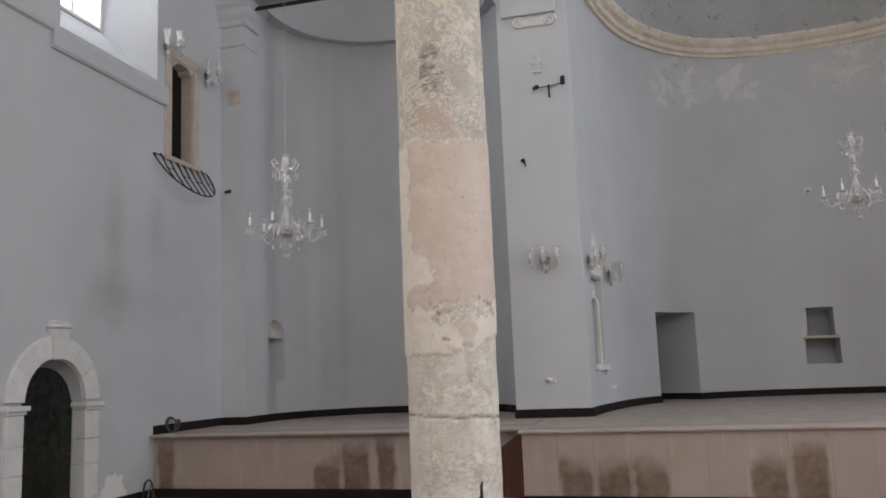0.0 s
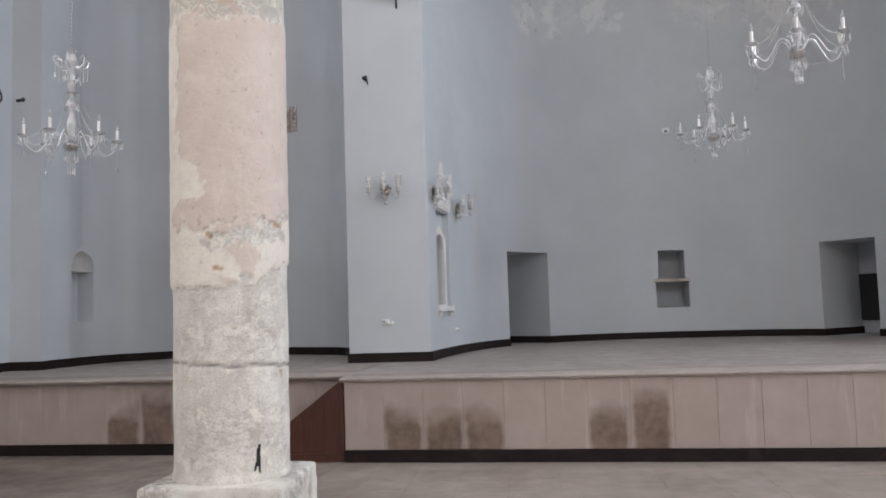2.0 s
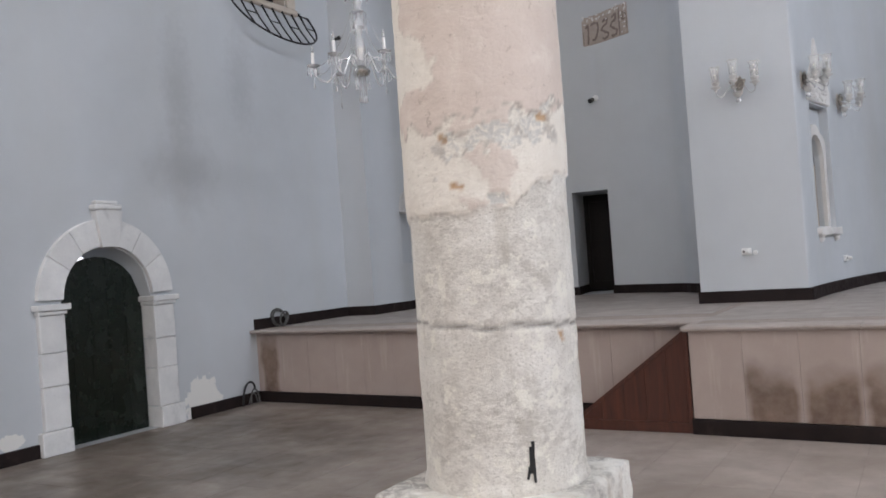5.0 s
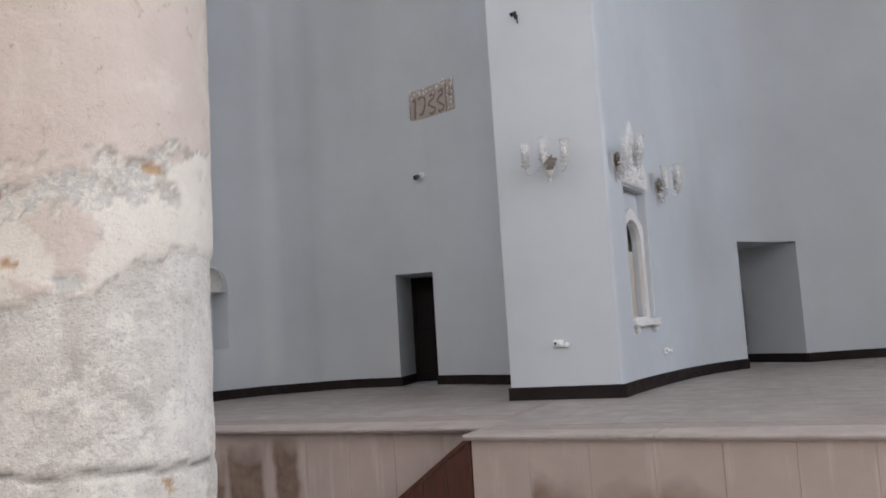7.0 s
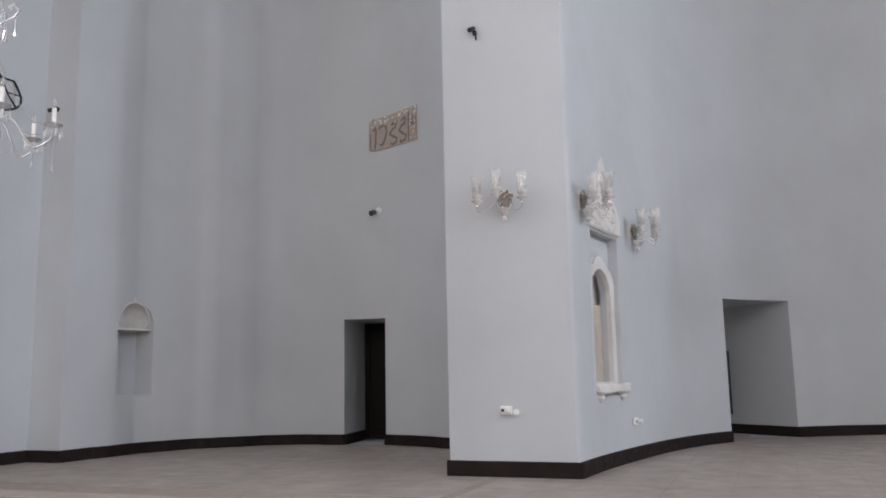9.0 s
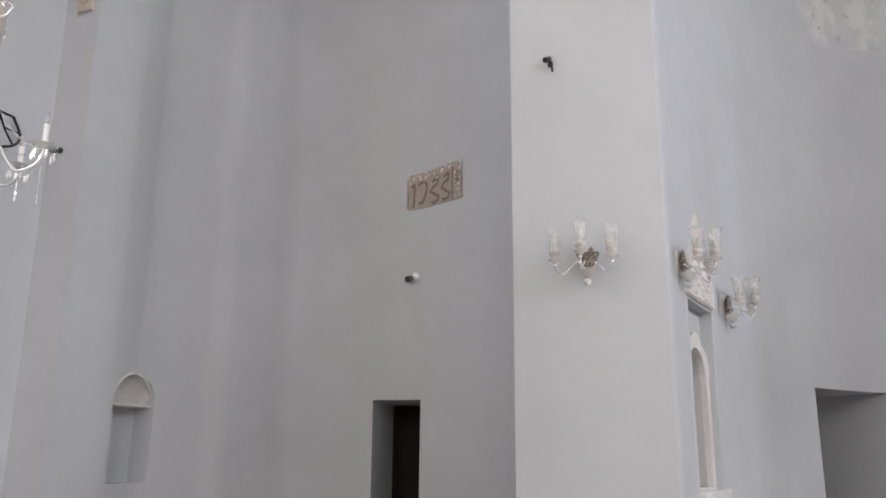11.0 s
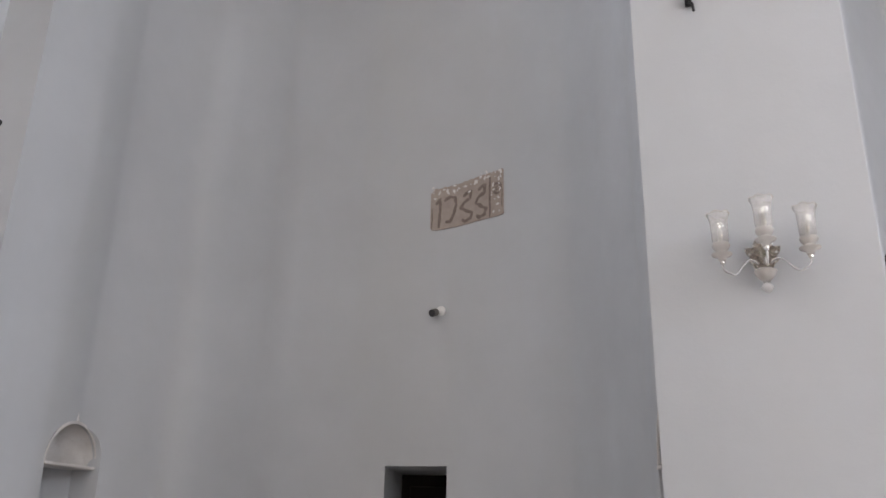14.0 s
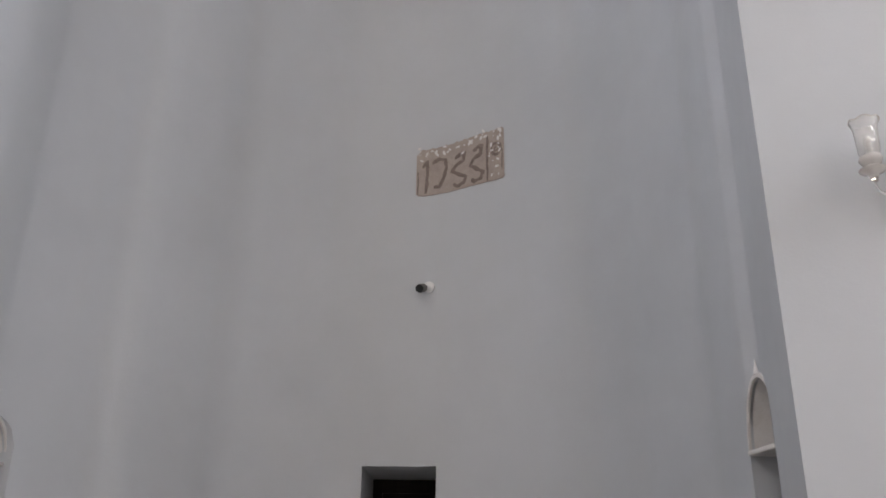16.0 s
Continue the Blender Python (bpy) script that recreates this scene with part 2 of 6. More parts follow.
def stone(name, a, b, scale=6.0, rough=0.75, dark=None, bump=0.3, vary=0.0, dist=0.012, big=None):
    """Mottled stone; vary: how far single pieces differ."""
    mat = material(name, a, rough)
    n = Nodes(mat)
    col = n.mix(n.ramp(n.noise(scale, 7, 0.65), 0.32, 0.68), a, b)
    if dark:
        col = n.mix(n.ramp(n.noise(scale * 0.45, 6, 0.7, None, 0.5), 0.56, 0.72, 0, 0.75), col, dark)
    col = n.mix(n.ramp(n.noise(scale * 14, 3, 0.6), 0.6, 0.75, 0, 0.35), col, tuple(v * 0.6 for v in b))
    if big:
        col = n.mix(n.ramp(n.noise(0.55, 6, 0.62, None, 0.4), 0.48, 0.66, 0, 0.8), col, big)
        col = n.mix(n.ramp(n.noise(1.7, 6, 0.65, None, 0.4), 0.56, 0.70, 0, 0.5), col, tuple(min(1, v * 1.25) for v in a))
    if vary:
        r = n.random()
        col = n.mix(n.ramp(r, 0, 1, 0, vary), col, tuple(v * 0.7 for v in b))
    n.done(col, n.ramp(n.noise(scale * 2, 4), 0.3, 0.7, rough - 0.1, rough + 0.1), n.bump(n.math("ADD", n.noise(scale * 2.5, 8, 0.7), n.math("MULTIPLY", n.noise(scale * 20, 3), 0.2)), bump, dist))
    return mat


MARBLE = stone("weathered_marble", (0.77, 0.77, 0.76), (0.64, 0.64, 0.64), 4.2, 0.6, (0.40, 0.40, 0.41), 0.4, 0.25)
CREAM = stone("cream_stone", (0.77, 0.71, 0.62), (0.66, 0.575, 0.47), 2.2, 0.75, (0.44, 0.31, 0.19), 0.9)
BEIGE = stone("beige_limestone", (0.55, 0.49, 0.42), (0.45, 0.39, 0.33), 6, 0.8, (0.33, 0.28, 0.23), 0.5)
WHITE_STUCCO = stone("white_stucco", (0.72, 0.71, 0.70), (0.62, 0.60, 0.58), 5, 0.75, (0.5, 0.47, 0.44), 0.35)
FLOOR_TILE = stone("floor_stone", (0.40, 0.343, 0.305), (0.335, 0.282, 0.247), 2.2, 0.42, (0.24, 0.194, 0.158), 0.10, 0.14, 0.003, (0.25, 0.202, 0.162))
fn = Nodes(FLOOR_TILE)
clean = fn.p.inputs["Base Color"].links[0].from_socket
# Brown dirt and the dimmer light by the left door, put into the colour.
dim_dirt = fn.math("MULTIPLY", fn.spot((-5.8, 7.6, 0.0), 4.4, 1.0, 0.5), fn.ramp(fn.noise(1.3, 6, 0.65, None, 0.5), 0.30, 0.62, 0.35, 0.9))
fn.done(fn.mix(dim_dirt, clean, (0.098, 0.078, 0.060)))
FLOOR_JOINT = stone("floor_joint", (0.36, 0.307, 0.272), (0.30, 0.254, 0.22), 9, 0.8)
DECK_TILE = stone("platform_stone", (0.375, 0.332, 0.305), (0.315, 0.274, 0.247), 2.4, 0.5, (0.22, 0.188, 0.168), 0.12, 0.16, 0.004, (0.30, 0.256, 0.228))
COPING = stone("coping_stone", (0.42, 0.365, 0.335), (0.36, 0.31, 0.28), 5, 0.6, (0.25, 0.205, 0.18), 0.2)
SKIRT = stone("black_skirting", (0.014, 0.010, 0.010), (0.024, 0.017, 0.016), 7, 0.6, (0.045, 0.034, 0.031), 0.15)
SKIRT.node_tree.nodes["Principled BSDF"].inputs["Specular IOR Level"].default_value = 0.12
IRON = material("black_iron", (0.016, 0.015, 0.016), 0.5, 0.6)
BLACK = material("black_plastic", (0.014, 0.014, 0.015), 0.45)
CHROME = material("silvered_metal", (0.62, 0.61, 0.58), 0.25, 1.0)
WHITE_PLASTIC = material("white_plastic", (0.78, 0.78, 0.77), 0.4)
CANDLE = material("white_candle_sleeve", (0.82, 0.81, 0.79), 0.5)
PALE_CABLE = material("pale_cable", (0.42, 0.42, 0.41), 0.6)
CABLE = stone("grey_cable", (0.12, 0.12, 0.115), (0.07, 0.07, 0.07), 12, 0.6)
BLUE_DOT = material("blue_plastic", (0.30, 0.45, 0.56), 0.5)
GLASS_PANE = material("window_glass", (1, 1, 1), 0.02)
GLASS_PANE.node_tree.nodes["Principled BSDF"].inputs["Transmission Weight"].default_value = 1.0


def slab_face(name, stain, wide=0.50):
    """Pinkish cladding slab, rubbed pale in places; stain: how much of a brown damp mark it bears."""
    mat = material(name, (0.42, 0.34, 0.30), 0.55)
    n = Nodes(mat)
    co = n.add("ShaderNodeTexCoord").outputs["Generated"]
    col = n.mix(n.ramp(n.noise(3.5, 6, 0.6, n.geo.outputs["Position"]), 0.3, 0.7), (0.43, 0.356, 0.322), (0.375, 0.302, 0.268))
    col = n.mix(n.ramp(n.random(), 0, 1, 0, 0.35), col, (0.36, 0.285, 0.25))
    col = n.mix(n.ramp(n.noise(60, 4, 0.7, n.geo.outputs["Position"]), 0.58, 0.75, 0, 0.4), col, (0.32, 0.25, 0.215))
    col = n.mix(n.ramp(n.noise(2.2, 5, 0.6, n.stretch(5, 5, 0.5, n.geo.outputs["Position"])), 0.56, 0.72, 0, 0.45), col, (0.56, 0.485, 0.44))
    if stain:
        sep = n.add("ShaderNodeSeparateXYZ")
        n.link(co, sep.inputs[0])
        wob = n.math("MULTIPLY", n.math("SUBTRACT", n.noise(3.3, 2.5, 0.5, n.geo.outputs["Position"]), 0.5), 0.62)
        zz = n.math("ADD", sep.outputs[2], wob)
        xx = n.math("ADD", n.math("ABSOLUTE", n.math("SUBTRACT", sep.outputs[0], 0.5)), n.math("MULTIPLY", wob, 0.55))
        m = n.math("MULTIPLY", n.ramp(zz, stain + 0.10, stain - 0.22), n.ramp(xx, wide, wide - 0.13))
        m = n.math("MULTIPLY", m, n.ramp(n.noise(14, 5, 0.6, n.geo.outputs["Position"]), 0.2, 0.6, 0.72, 1.0))
        col = n.mix(n.math("MULTIPLY", m, 0.92), col, n.mix(n.ramp(n.noise(3.0, 4, 0.6, n.geo.outputs["Position"]), 0.35, 0.65), (0.110, 0.066, 0.043), (0.185, 0.122, 0.086)))
    n.done(col, 0.55, n.bump(n.noise(30, 5, 0.6, n.geo.outputs["Position"]), 0.12, 0.005))
    return mat


SLAB = slab_face("pinkish_slab", 0)
SLAB_LOW = slab_face("pinkish_slab_damp", 0.55)
SLAB_HIGH = slab_face("pinkish_slab_soaked", 0.82)
SLAB_STREAK = slab_face("pinkish_slab_streaked", 0.9, 0.36)


def wood(name, a, b, rough=0.4, scale=1.0):
    mat = material(name, a, rough)
    n = Nodes(mat)
    g = n.noise(7 * scale, 6, 0.65, n.stretch(3.0, 3.0, 0.25), 0.8)
    col = n.mix(n.ramp(g, 0.3, 0.7), a, b)
    col = n.mix(n.ramp(n.random(), 0, 1, 0, 0.6), col, tuple(v * 0.55 for v in a))
    n.done(col, n.ramp(n.noise(9, 3), 0.3, 0.7, rough - 0.08, rough + 0.12), n.bump(g, 0.15, 0.004))
    return mat


WOOD_RED = wood("red_brown_wood", (0.115, 0.032, 0.016), (0.026, 0.009, 0.007), 0.42)
WOOD_DARK = wood("dark_wood", (0.012, 0.008, 0.007), (0.007, 0.005, 0.005), 0.45)
WOOD_DARK.node_tree.nodes["Principled BSDF"].inputs["Specular IOR Level"].default_value = 0.15
WOOD_GREEN = wood("dark_green_painted_wood", (0.007, 0.014, 0.009), (0.004, 0.007, 0.005), 0.24)


def crystal(name, tint, rough=0.03, dust=0.12):
    mat = material(name, tint, rough)
    n = Nodes(mat)
    n.p.inputs["Transmission Weight"].default_value = 1.0 - dust
    n.p.inputs["IOR"].default_value = 1.5
    return mat


CRYSTAL = crystal("cut_crystal", (0.97, 0.97, 0.97), 0.05, 0.32)
DROP_CRYSTAL = crystal("crystal_drops", (0.97, 0.97, 0.97), 0.08, 0.3)
SHADE_GLASS = crystal("blown_glass", (0.98, 0.98, 0.97), 0.08, 0.24)
CUP_GLASS = crystal("dusty_pressed_glass", (0.9, 0.88, 0.85), 0.2, 0.5)


# ---- walls ----
def super_arc(cx, cy, rx, ry, n=48, power=2.3, wave=0.0, seed=0.0):
    """Plan of an apse, from its left spring round to its right one; wave: unevenness of the plaster."""
    pts = []
    for i in range(n + 1):
        a = math.pi - math.pi * i / n
        c, s = math.cos(a), math.sin(a)
        k = 1 + (wave / rx) * (noise.noise((i / n * 11.0, seed, 0.3)) + 0.42 * noise.noise((i / n * 27.0, seed, 4.3))) * min(1, i, n - i)
        pw = power if c < 0 else min(power, 2.02)
        pts.append((cx + rx * k * math.copysign(abs(c) ** (2 / pw), c), cy + ry * k * s ** (2 / pw) if s > 0 else cy))
    return pts


class Plan:
    """A wall's line on the plan; the outside lies on its left."""

    def __init__(self, pts):
        self.p = [Vector((x, y)) for x, y in pts]
        self.u = [0.0]
        for a, b in zip(self.p, self.p[1:]):
            self.u.append(self.u[-1] + (b - a).length)

    def seg(self, u):
        for i in range(len(self.u) - 2):
            if u < self.u[i + 1]:
                return i
        return len(self.u) - 2

    def at(self, u):
        i = self.seg(u)
        return self.p[i].lerp(self.p[i + 1], (u - self.u[i]) / (self.u[i + 1] - self.u[i]))

    def out(self, u):
        d = self.at(min(u + 0.06, self.u[-1])) - self.at(max(u - 0.06, 0.0))
        return Vector((-d.y, d.x)).normalized()

    def near(self, x, y):
        best = None
        for i in range(len(self.p) - 1):
            d = self.p[i + 1] - self.p[i]
            k = max(0, min(1, (Vector((x, y)) - self.p[i]).dot(d) / d.length_squared))
            dist = (self.p[i] + d * k - Vector((x, y))).length
            if best is None or dist < best[0]:
                best = (dist, self.u[i] + k * d.length)
        return best[1]


def wall_strip(plan, z0, z1, openings=(), thick=0.5):
    """A wall along a plan with openings: dicts of a, b (along the plan), z0, z1, arch (rise of a round top), depth, through, shrink (of the far end)."""
    bm = bmesh.new()
    us = set(plan.u)
    for o in openings:
        k = 14 if o.get("arch") else 1
        us = {u for u in us if min(abs(u - o["a"]), abs(u - o["b"])) > 0.012 and not (o.get("arch") and o["a"] < u < o["b"])} | {o["a"] + (o["b"] - o["a"]) * i / k for i in range(k + 1)}
    us = sorted(us)

    def top(o, u):
        if not o.get("arch"):
            return o["z1"]
        s = 2 * (u - o["a"]) / (o["b"] - o["a"]) - 1
        return o["z1"] - o["arch"] + o["arch"] * math.sqrt(max(0, 1 - s * s))

    def v(p, z):
        return bm.verts.new((p.x, p.y, z))

    def quad(p, q, a0, a1, b1, b0):
        bm.faces.new([v(p, a0), v(q, a1), v(q, b1), v(p, b0)])

    def far(o, u, z):
        m = (o["a"] + o["b"]) / 2
        d = plan.out(m) * o["depth"]
        s = o.get("shrink", 1.0)
        zm = o.get("zm", o["z0"])
        return plan.at(m) + (plan.at(u) - plan.at(m)) * s + d, zm + (z - zm) * s

    for a, b in zip(us, us[1:]):
        if b - a < 1e-6:
            continue
        mid = (a + b) / 2
        o = next((o for o in openings if o["a"] < mid < o["b"]), None)
        p, q = plan.at(a), plan.at(b)
        if not o:
            quad(p, q, z0, z0, z1, z1)
        else:
            ta, tb = top(o, a), top(o, b)
            if o["z0"] > z0 + 1e-4:
                quad(p, q, z0, z0, o["z0"], o["z0"])
            if max(ta, tb) < z1 - 1e-4:
                quad(p, q, ta, tb, z1, z1)
            (pa, la), (pb, lb), (pc, lc), (pd, ld) = far(o, a, o["z0"]), far(o, b, o["z0"]), far(o, b, tb), far(o, a, ta)
            bm.faces.new([v(p, o["z0"]), v(pa, la), v(pb, lb), v(q, o["z0"])])
            bm.faces.new([v(p, ta), v(q, tb), v(pc, lc), v(pd, ld)])
            for u, e, t0 in ((o["a"], a, ta), (o["b"], b, tb)):
                if abs(u - e) < 1e-6 and t0 > o["z0"] + 1e-4:
                    f0, f1 = far(o, u, o["z0"]), far(o, u, t0)
                    w = plan.at(u)
                    bm.faces.new([v(w, o["z0"]), v(w, t0), v(*f1), v(*f0)])
            if not o.get("through"):
                bm.faces.new([v(pa, la), v(pd, ld), v(pc, lc), v(pb, lb)])
        po, qo = p + plan.out(a) * thick, q + plan.out(b) * thick
        if o and (o.get("through") or o["depth"] > thick):
            if o["z0"] > z0 + 1e-4:
                quad(qo, po, z0, z0, o["z0"], o["z0"])
            quad(qo, po, top(o, b), top(o, a), z1, z1)
        else:
            quad(qo, po, z0, z0, z1, z1)
        bm.faces.new([v(p, z1), v(q, z1), v(qo, z1), v(po, z1)])
    bmesh.ops.remove_doubles(bm, verts=bm.verts, dist=0.0008)
    bmesh.ops.recalc_face_normals(bm, faces=bm.faces)
    return bm


def opening(a, b, z0, z1, depth, **k):
    return dict(a=a, b=b, z0=z0, z1=z1, depth=depth, **k)


# left wall with the arched door, the splayed window and the small stone window
left_plan = Plan([(XL, YB - 0.5), (XL, YRET)])
LY = YB - 0.5
ARCH = (7.32, 8.36, 1.90)                      # door opening and its crown
WIN = (7.76, 9.86, 6.06, 8.9)
SLIT = (10.22, 10.84, 5.0, 6.55)
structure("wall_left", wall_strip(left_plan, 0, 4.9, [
    opening(ARCH[0] - LY, ARCH[1] - LY, 0, ARCH[2], 0.7, arch=0.52, through=True)], 0.7), PAINT_LEFT, "pale blue painted plaster side wall, grey in spots and chipped by the door", 30)
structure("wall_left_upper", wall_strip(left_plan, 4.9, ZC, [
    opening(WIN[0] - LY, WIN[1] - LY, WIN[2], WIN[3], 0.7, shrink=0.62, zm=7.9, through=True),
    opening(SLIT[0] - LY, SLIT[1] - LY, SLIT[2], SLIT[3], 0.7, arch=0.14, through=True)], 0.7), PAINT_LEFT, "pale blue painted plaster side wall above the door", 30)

# other walls that close the nave, blank; added lamps stand for windows behind the viewer
right_plan = Plan([(XR, YF), (XR, YB - 0.5)])
structure("wall_right", wall_strip(right_plan, 0, ZC, [], 0.6), PAINT, "pale blue painted plaster side wall")
back_plan = Plan([(XR, YB), (XL, YB)])
structure("wall_back", wall_strip(back_plan, 0, ZC, [], 0.6), PAINT, "pale blue painted plaster end wall")
structure("ceiling", box(XL - 0.6, XR + 0.6, YB - 0.6, YF + 0.6, ZC, ZC + 0.3), PAINT_WHITE, "plain painted nave ceiling")

# corner pilaster and small apse
structure("wall_pilaster", wall_strip(Plan([(XL - 0.02, YRET), (SX - SR, YRET)]), 0, ZD, [], 0.5), PAINT, "pale blue plaster corner pilaster")
small_pts = [(SX - SR, YRET), (SX - SR, YRET + 0.2)] + super_arc(SX, SY, SR, SR, 56, wave=0.11, seed=4.4) + [(SX + SR, YF)]
small_plan = Plan(small_pts)


def along(plan, x, y, w):
    u = plan.near(x, y)
    return u - w / 2, u + w / 2


DOOR_A = (small_plan.near(-4.495, 14.35), small_plan.near(-3.955, 14.35))
NICHE_L = (small_plan.near(-6.43, 12.74) - 0.30, small_plan.near(-6.43, 12.74) + 0.23)
NICHE_R = (small_plan.near(-2.03, 12.20) - 0.12, small_plan.near(-2.03, 12.20) + 0.19)
structure("wall_apse_small", wall_strip(small_plan, 0, ZD, [
    opening(*DOOR_A, ZP, 2.42, 0.96, through=True),
    opening(*NICHE_L, 1.53, 2.60, 0.26, arch=0.2),
    opening(*NICHE_R, 1.53, 2.52, 0.26, arch=0.20)], 0.5), PAINT, "curved pale blue plaster apse wall", 30)

# pier between the apses
structure("wall_pier", wall_strip(Plan([(SX + SR, YF), (MX - MR - 0.022, YF)]), 0, ZD, [], 0.5), PAINT, "pale blue plaster pier face")
structure("wall_pier_right", wall_strip(Plan([(XJ, YF), (XR + 0.02, YF)]), 0, ZD, [], 0.5), PAINT, "pale blue plaster pier face")

# main apse: its sides open gently from the piers and close to a flat round
def main_arc(wave=0.0, n=6):
    left = [(MX - MR, YF), (-0.82, 12.3), (-0.67, 13.2), (-0.47, 14.1), (-0.16, 14.95), (0.26, 15.6), (0.82, 16.2), (1.54, 16.62), (2.3, 16.80), (3.08, 16.85)]
    right = [(3.85, 16.80), (4.6, 16.62), (5.42, 16.2), (6.0, 15.6), (6.32, 14.95), (6.50, 14.1), (6.63, 13.2), (6.77, 12.3), (XJ, YF)]
    ctrl = [Vector((x - MX, y)) for x, y in left + right]
    pts = []
    for i in range(len(ctrl) - 1):
        p0, p1, p2, p3 = ctrl[max(i - 1, 0)], ctrl[i], ctrl[i + 1], ctrl[min(i + 2, len(ctrl) - 1)]
        for k in range(n):
            t = k / n
            q = 0.5 * (2 * p1 + (p2 - p0) * t + (2 * p0 - 5 * p1 + 4 * p2 - p3) * t * t + (3 * p1 - p0 - 3 * p2 + p3) * t ** 3)
            r = 1 + wave * noise.noise((0.08 * (i * n + k), 5.7, 0.0)) / 3.8 * min(1, 0.2 * (i * n + k), 0.2 * ((len(ctrl) - 1) * n - i * n - k))
            pts.append((MX + q.x * r, YF + (q.y - YF) * r))
    return pts + [(XJ, YF)]


RC = 0.06                                     # rounding of the pier's edge
main_plan = Plan([(MX - MR - RC + RC * math.sin(a), YF + RC - RC * math.cos(a)) for a in (math.pi / 2 * k / 5 for k in range(6))] + [p for p in main_arc(0.04) if p[1] > YF + RC or p[0] > 0])
DOOR_B = (main_plan.near(0.08, 15.31), main_plan.near(0.78, 16.2))
DOOR_C = (main_plan.near(5.63, 16.05), main_plan.near(6.24, 15.2))
REC_U = (main_plan.near(2.88, 16.82), main_plan.near(3.37, 16.82))
MIH = (main_plan.near(-0.84, 12.07), main_plan.near(-0.73, 12.78))
MIHR = (main_plan.near(6.69, 12.62), main_plan.near(6.84, 11.92))
structure("wall_apse_main", wall_strip(main_plan, 0, ZD, [
    opening(*DOOR_B, ZP, 2.53, 1.04), opening(*DOOR_C, ZP, 2.53, 1.2),
    opening(REC_U[0] - 0.05, REC_U[1] + 0.09, 1.44, 2.53, 0.72),
    opening(*MIH, 1.58, 2.93, 0.34), opening(*MIHR, 1.58, 2.93, 0.34)], 0.5), PAINT_APSE, "curved pale blue plaster apse wall with flaking paint", 30)


def half_dome(name, plan_pts, cx, cy, r, mat, label):
    bm = bmesh.new()
    rows = []
    for k in range(15):
        e = math.pi / 2 * k / 14
        s = math.cos(e)
        rows.append([bm.verts.new((cx + (x - cx) * s, cy + (y - cy) * s if y > cy else y, ZD + r * math.sin(e))) for x, y in plan_pts])
    for a, b in zip(rows, rows[1:]):
        for i in range(len(a) - 1):
            bm.faces.new([a[i], a[i + 1], b[i + 1], b[i]])
    bmesh.ops.remove_doubles(bm, verts=bm.verts, dist=0.0008)
    bmesh.ops.solidify(bm, geom=bm.faces[:], thickness=-0.25)
    return structure(name, bm, mat, label, 40)


half_dome("ceiling_dome_small", [(SX - SR, YF)] + super_arc(SX, SY, SR, SR, 40) + [(SX + SR, YF)], SX, SY, SR, PAINT, "pale blue painted half dome")
half_dome("ceiling_dome_main", main_arc(), MX, MY, MR, DOME, "grey half dome with dark peeling patches")
arch_plan = Plan([(XL, YF + 0.03), (XR, YF + 0.03)])
structure("wall_over_arches", wall_strip(arch_plan, ZD, ZC, [
    opening(SX - SR - XL, SX + SR - XL, ZD, ZD + SR, 0.45, arch=SR, through=True),
    opening(MX - MR - XL, MX + MR - XL, ZD, ZD + MR, 0.45, arch=MR, through=True)], 0.45), PAINT, "pale blue plaster wall over the apse arches", 30)


# ---- floors ----
floor = structure("floor", box(XL - 0.5, XR + 0.5, YB - 0.5, 17.5, -0.3, -0.0018), FLOOR_JOINT, "brown-grey stone paved church floor")
deck = structure("platform", box(-1.53, XR, 9.30, 17.4, -0.05, ZP - 0.0018), FLOOR_JOINT, "raised stone platform before the apses")
deck_left = structure("platform_left", box(XL, -1.53, 9.95, 17.4, -0.05, ZP - 0.0018), FLOOR_JOINT, "raised stone platform before the small apse")


def sweep(plan_pts, section, close=True):
    """Sweeps a section (out, z) along a plan line; out is to its right, into the room."""
    bm = bmesh.new()
    pts = [Vector(p) for p in plan_pts]
    rows = []
    for i, p in enumerate(pts):
        d0 = (p - pts[i - 1]).normalized() if i else None
        d1 = (pts[i + 1] - p).normalized() if i < len(pts) - 1 else None
        n0 = Vector((d0.y, -d0.x)) if d0 else None
        n1 = Vector((d1.y, -d1.x)) if d1 else None
        if n0 and n1:
            m = (n0 + n1).normalized()
            m = m / max(0.35, m.dot(n0))
        else:
            m = n0 or n1
        rows.append([bm.verts.new((p.x + m.x * o, p.y + m.y * o, z)) for o, z in section])
    for a, b in zip(rows, rows[1:]):
        for k in range(len(section) if close else len(section) - 1):
            j = (k + 1) % len(section)
            bm.faces.new([a[k], a[j], b[j], b[k]])
    bm.faces.new(rows[0])
    bm.faces.new(rows[-1][::-1])
    bmesh.ops.recalc_face_normals(bm, faces=bm.faces)
    return bm


def stretch_of(plan, a, b):
    """Points of a plan from a to b."""
    return [plan.at(a)] + [plan.at(u) for u in plan.u if a + 0.01 < u < b - 0.01] + [plan.at(b)]


def skirting(name, pts, z, h=0.125):
    sec = [(0.0, z), (0.022, z), (0.022, z + h - 0.008), (0.016, z + h), (0.0, z + h)]
    return structure(name, sweep(pts, sec), SKIRT, "black stone skirting, dusty and scuffed")


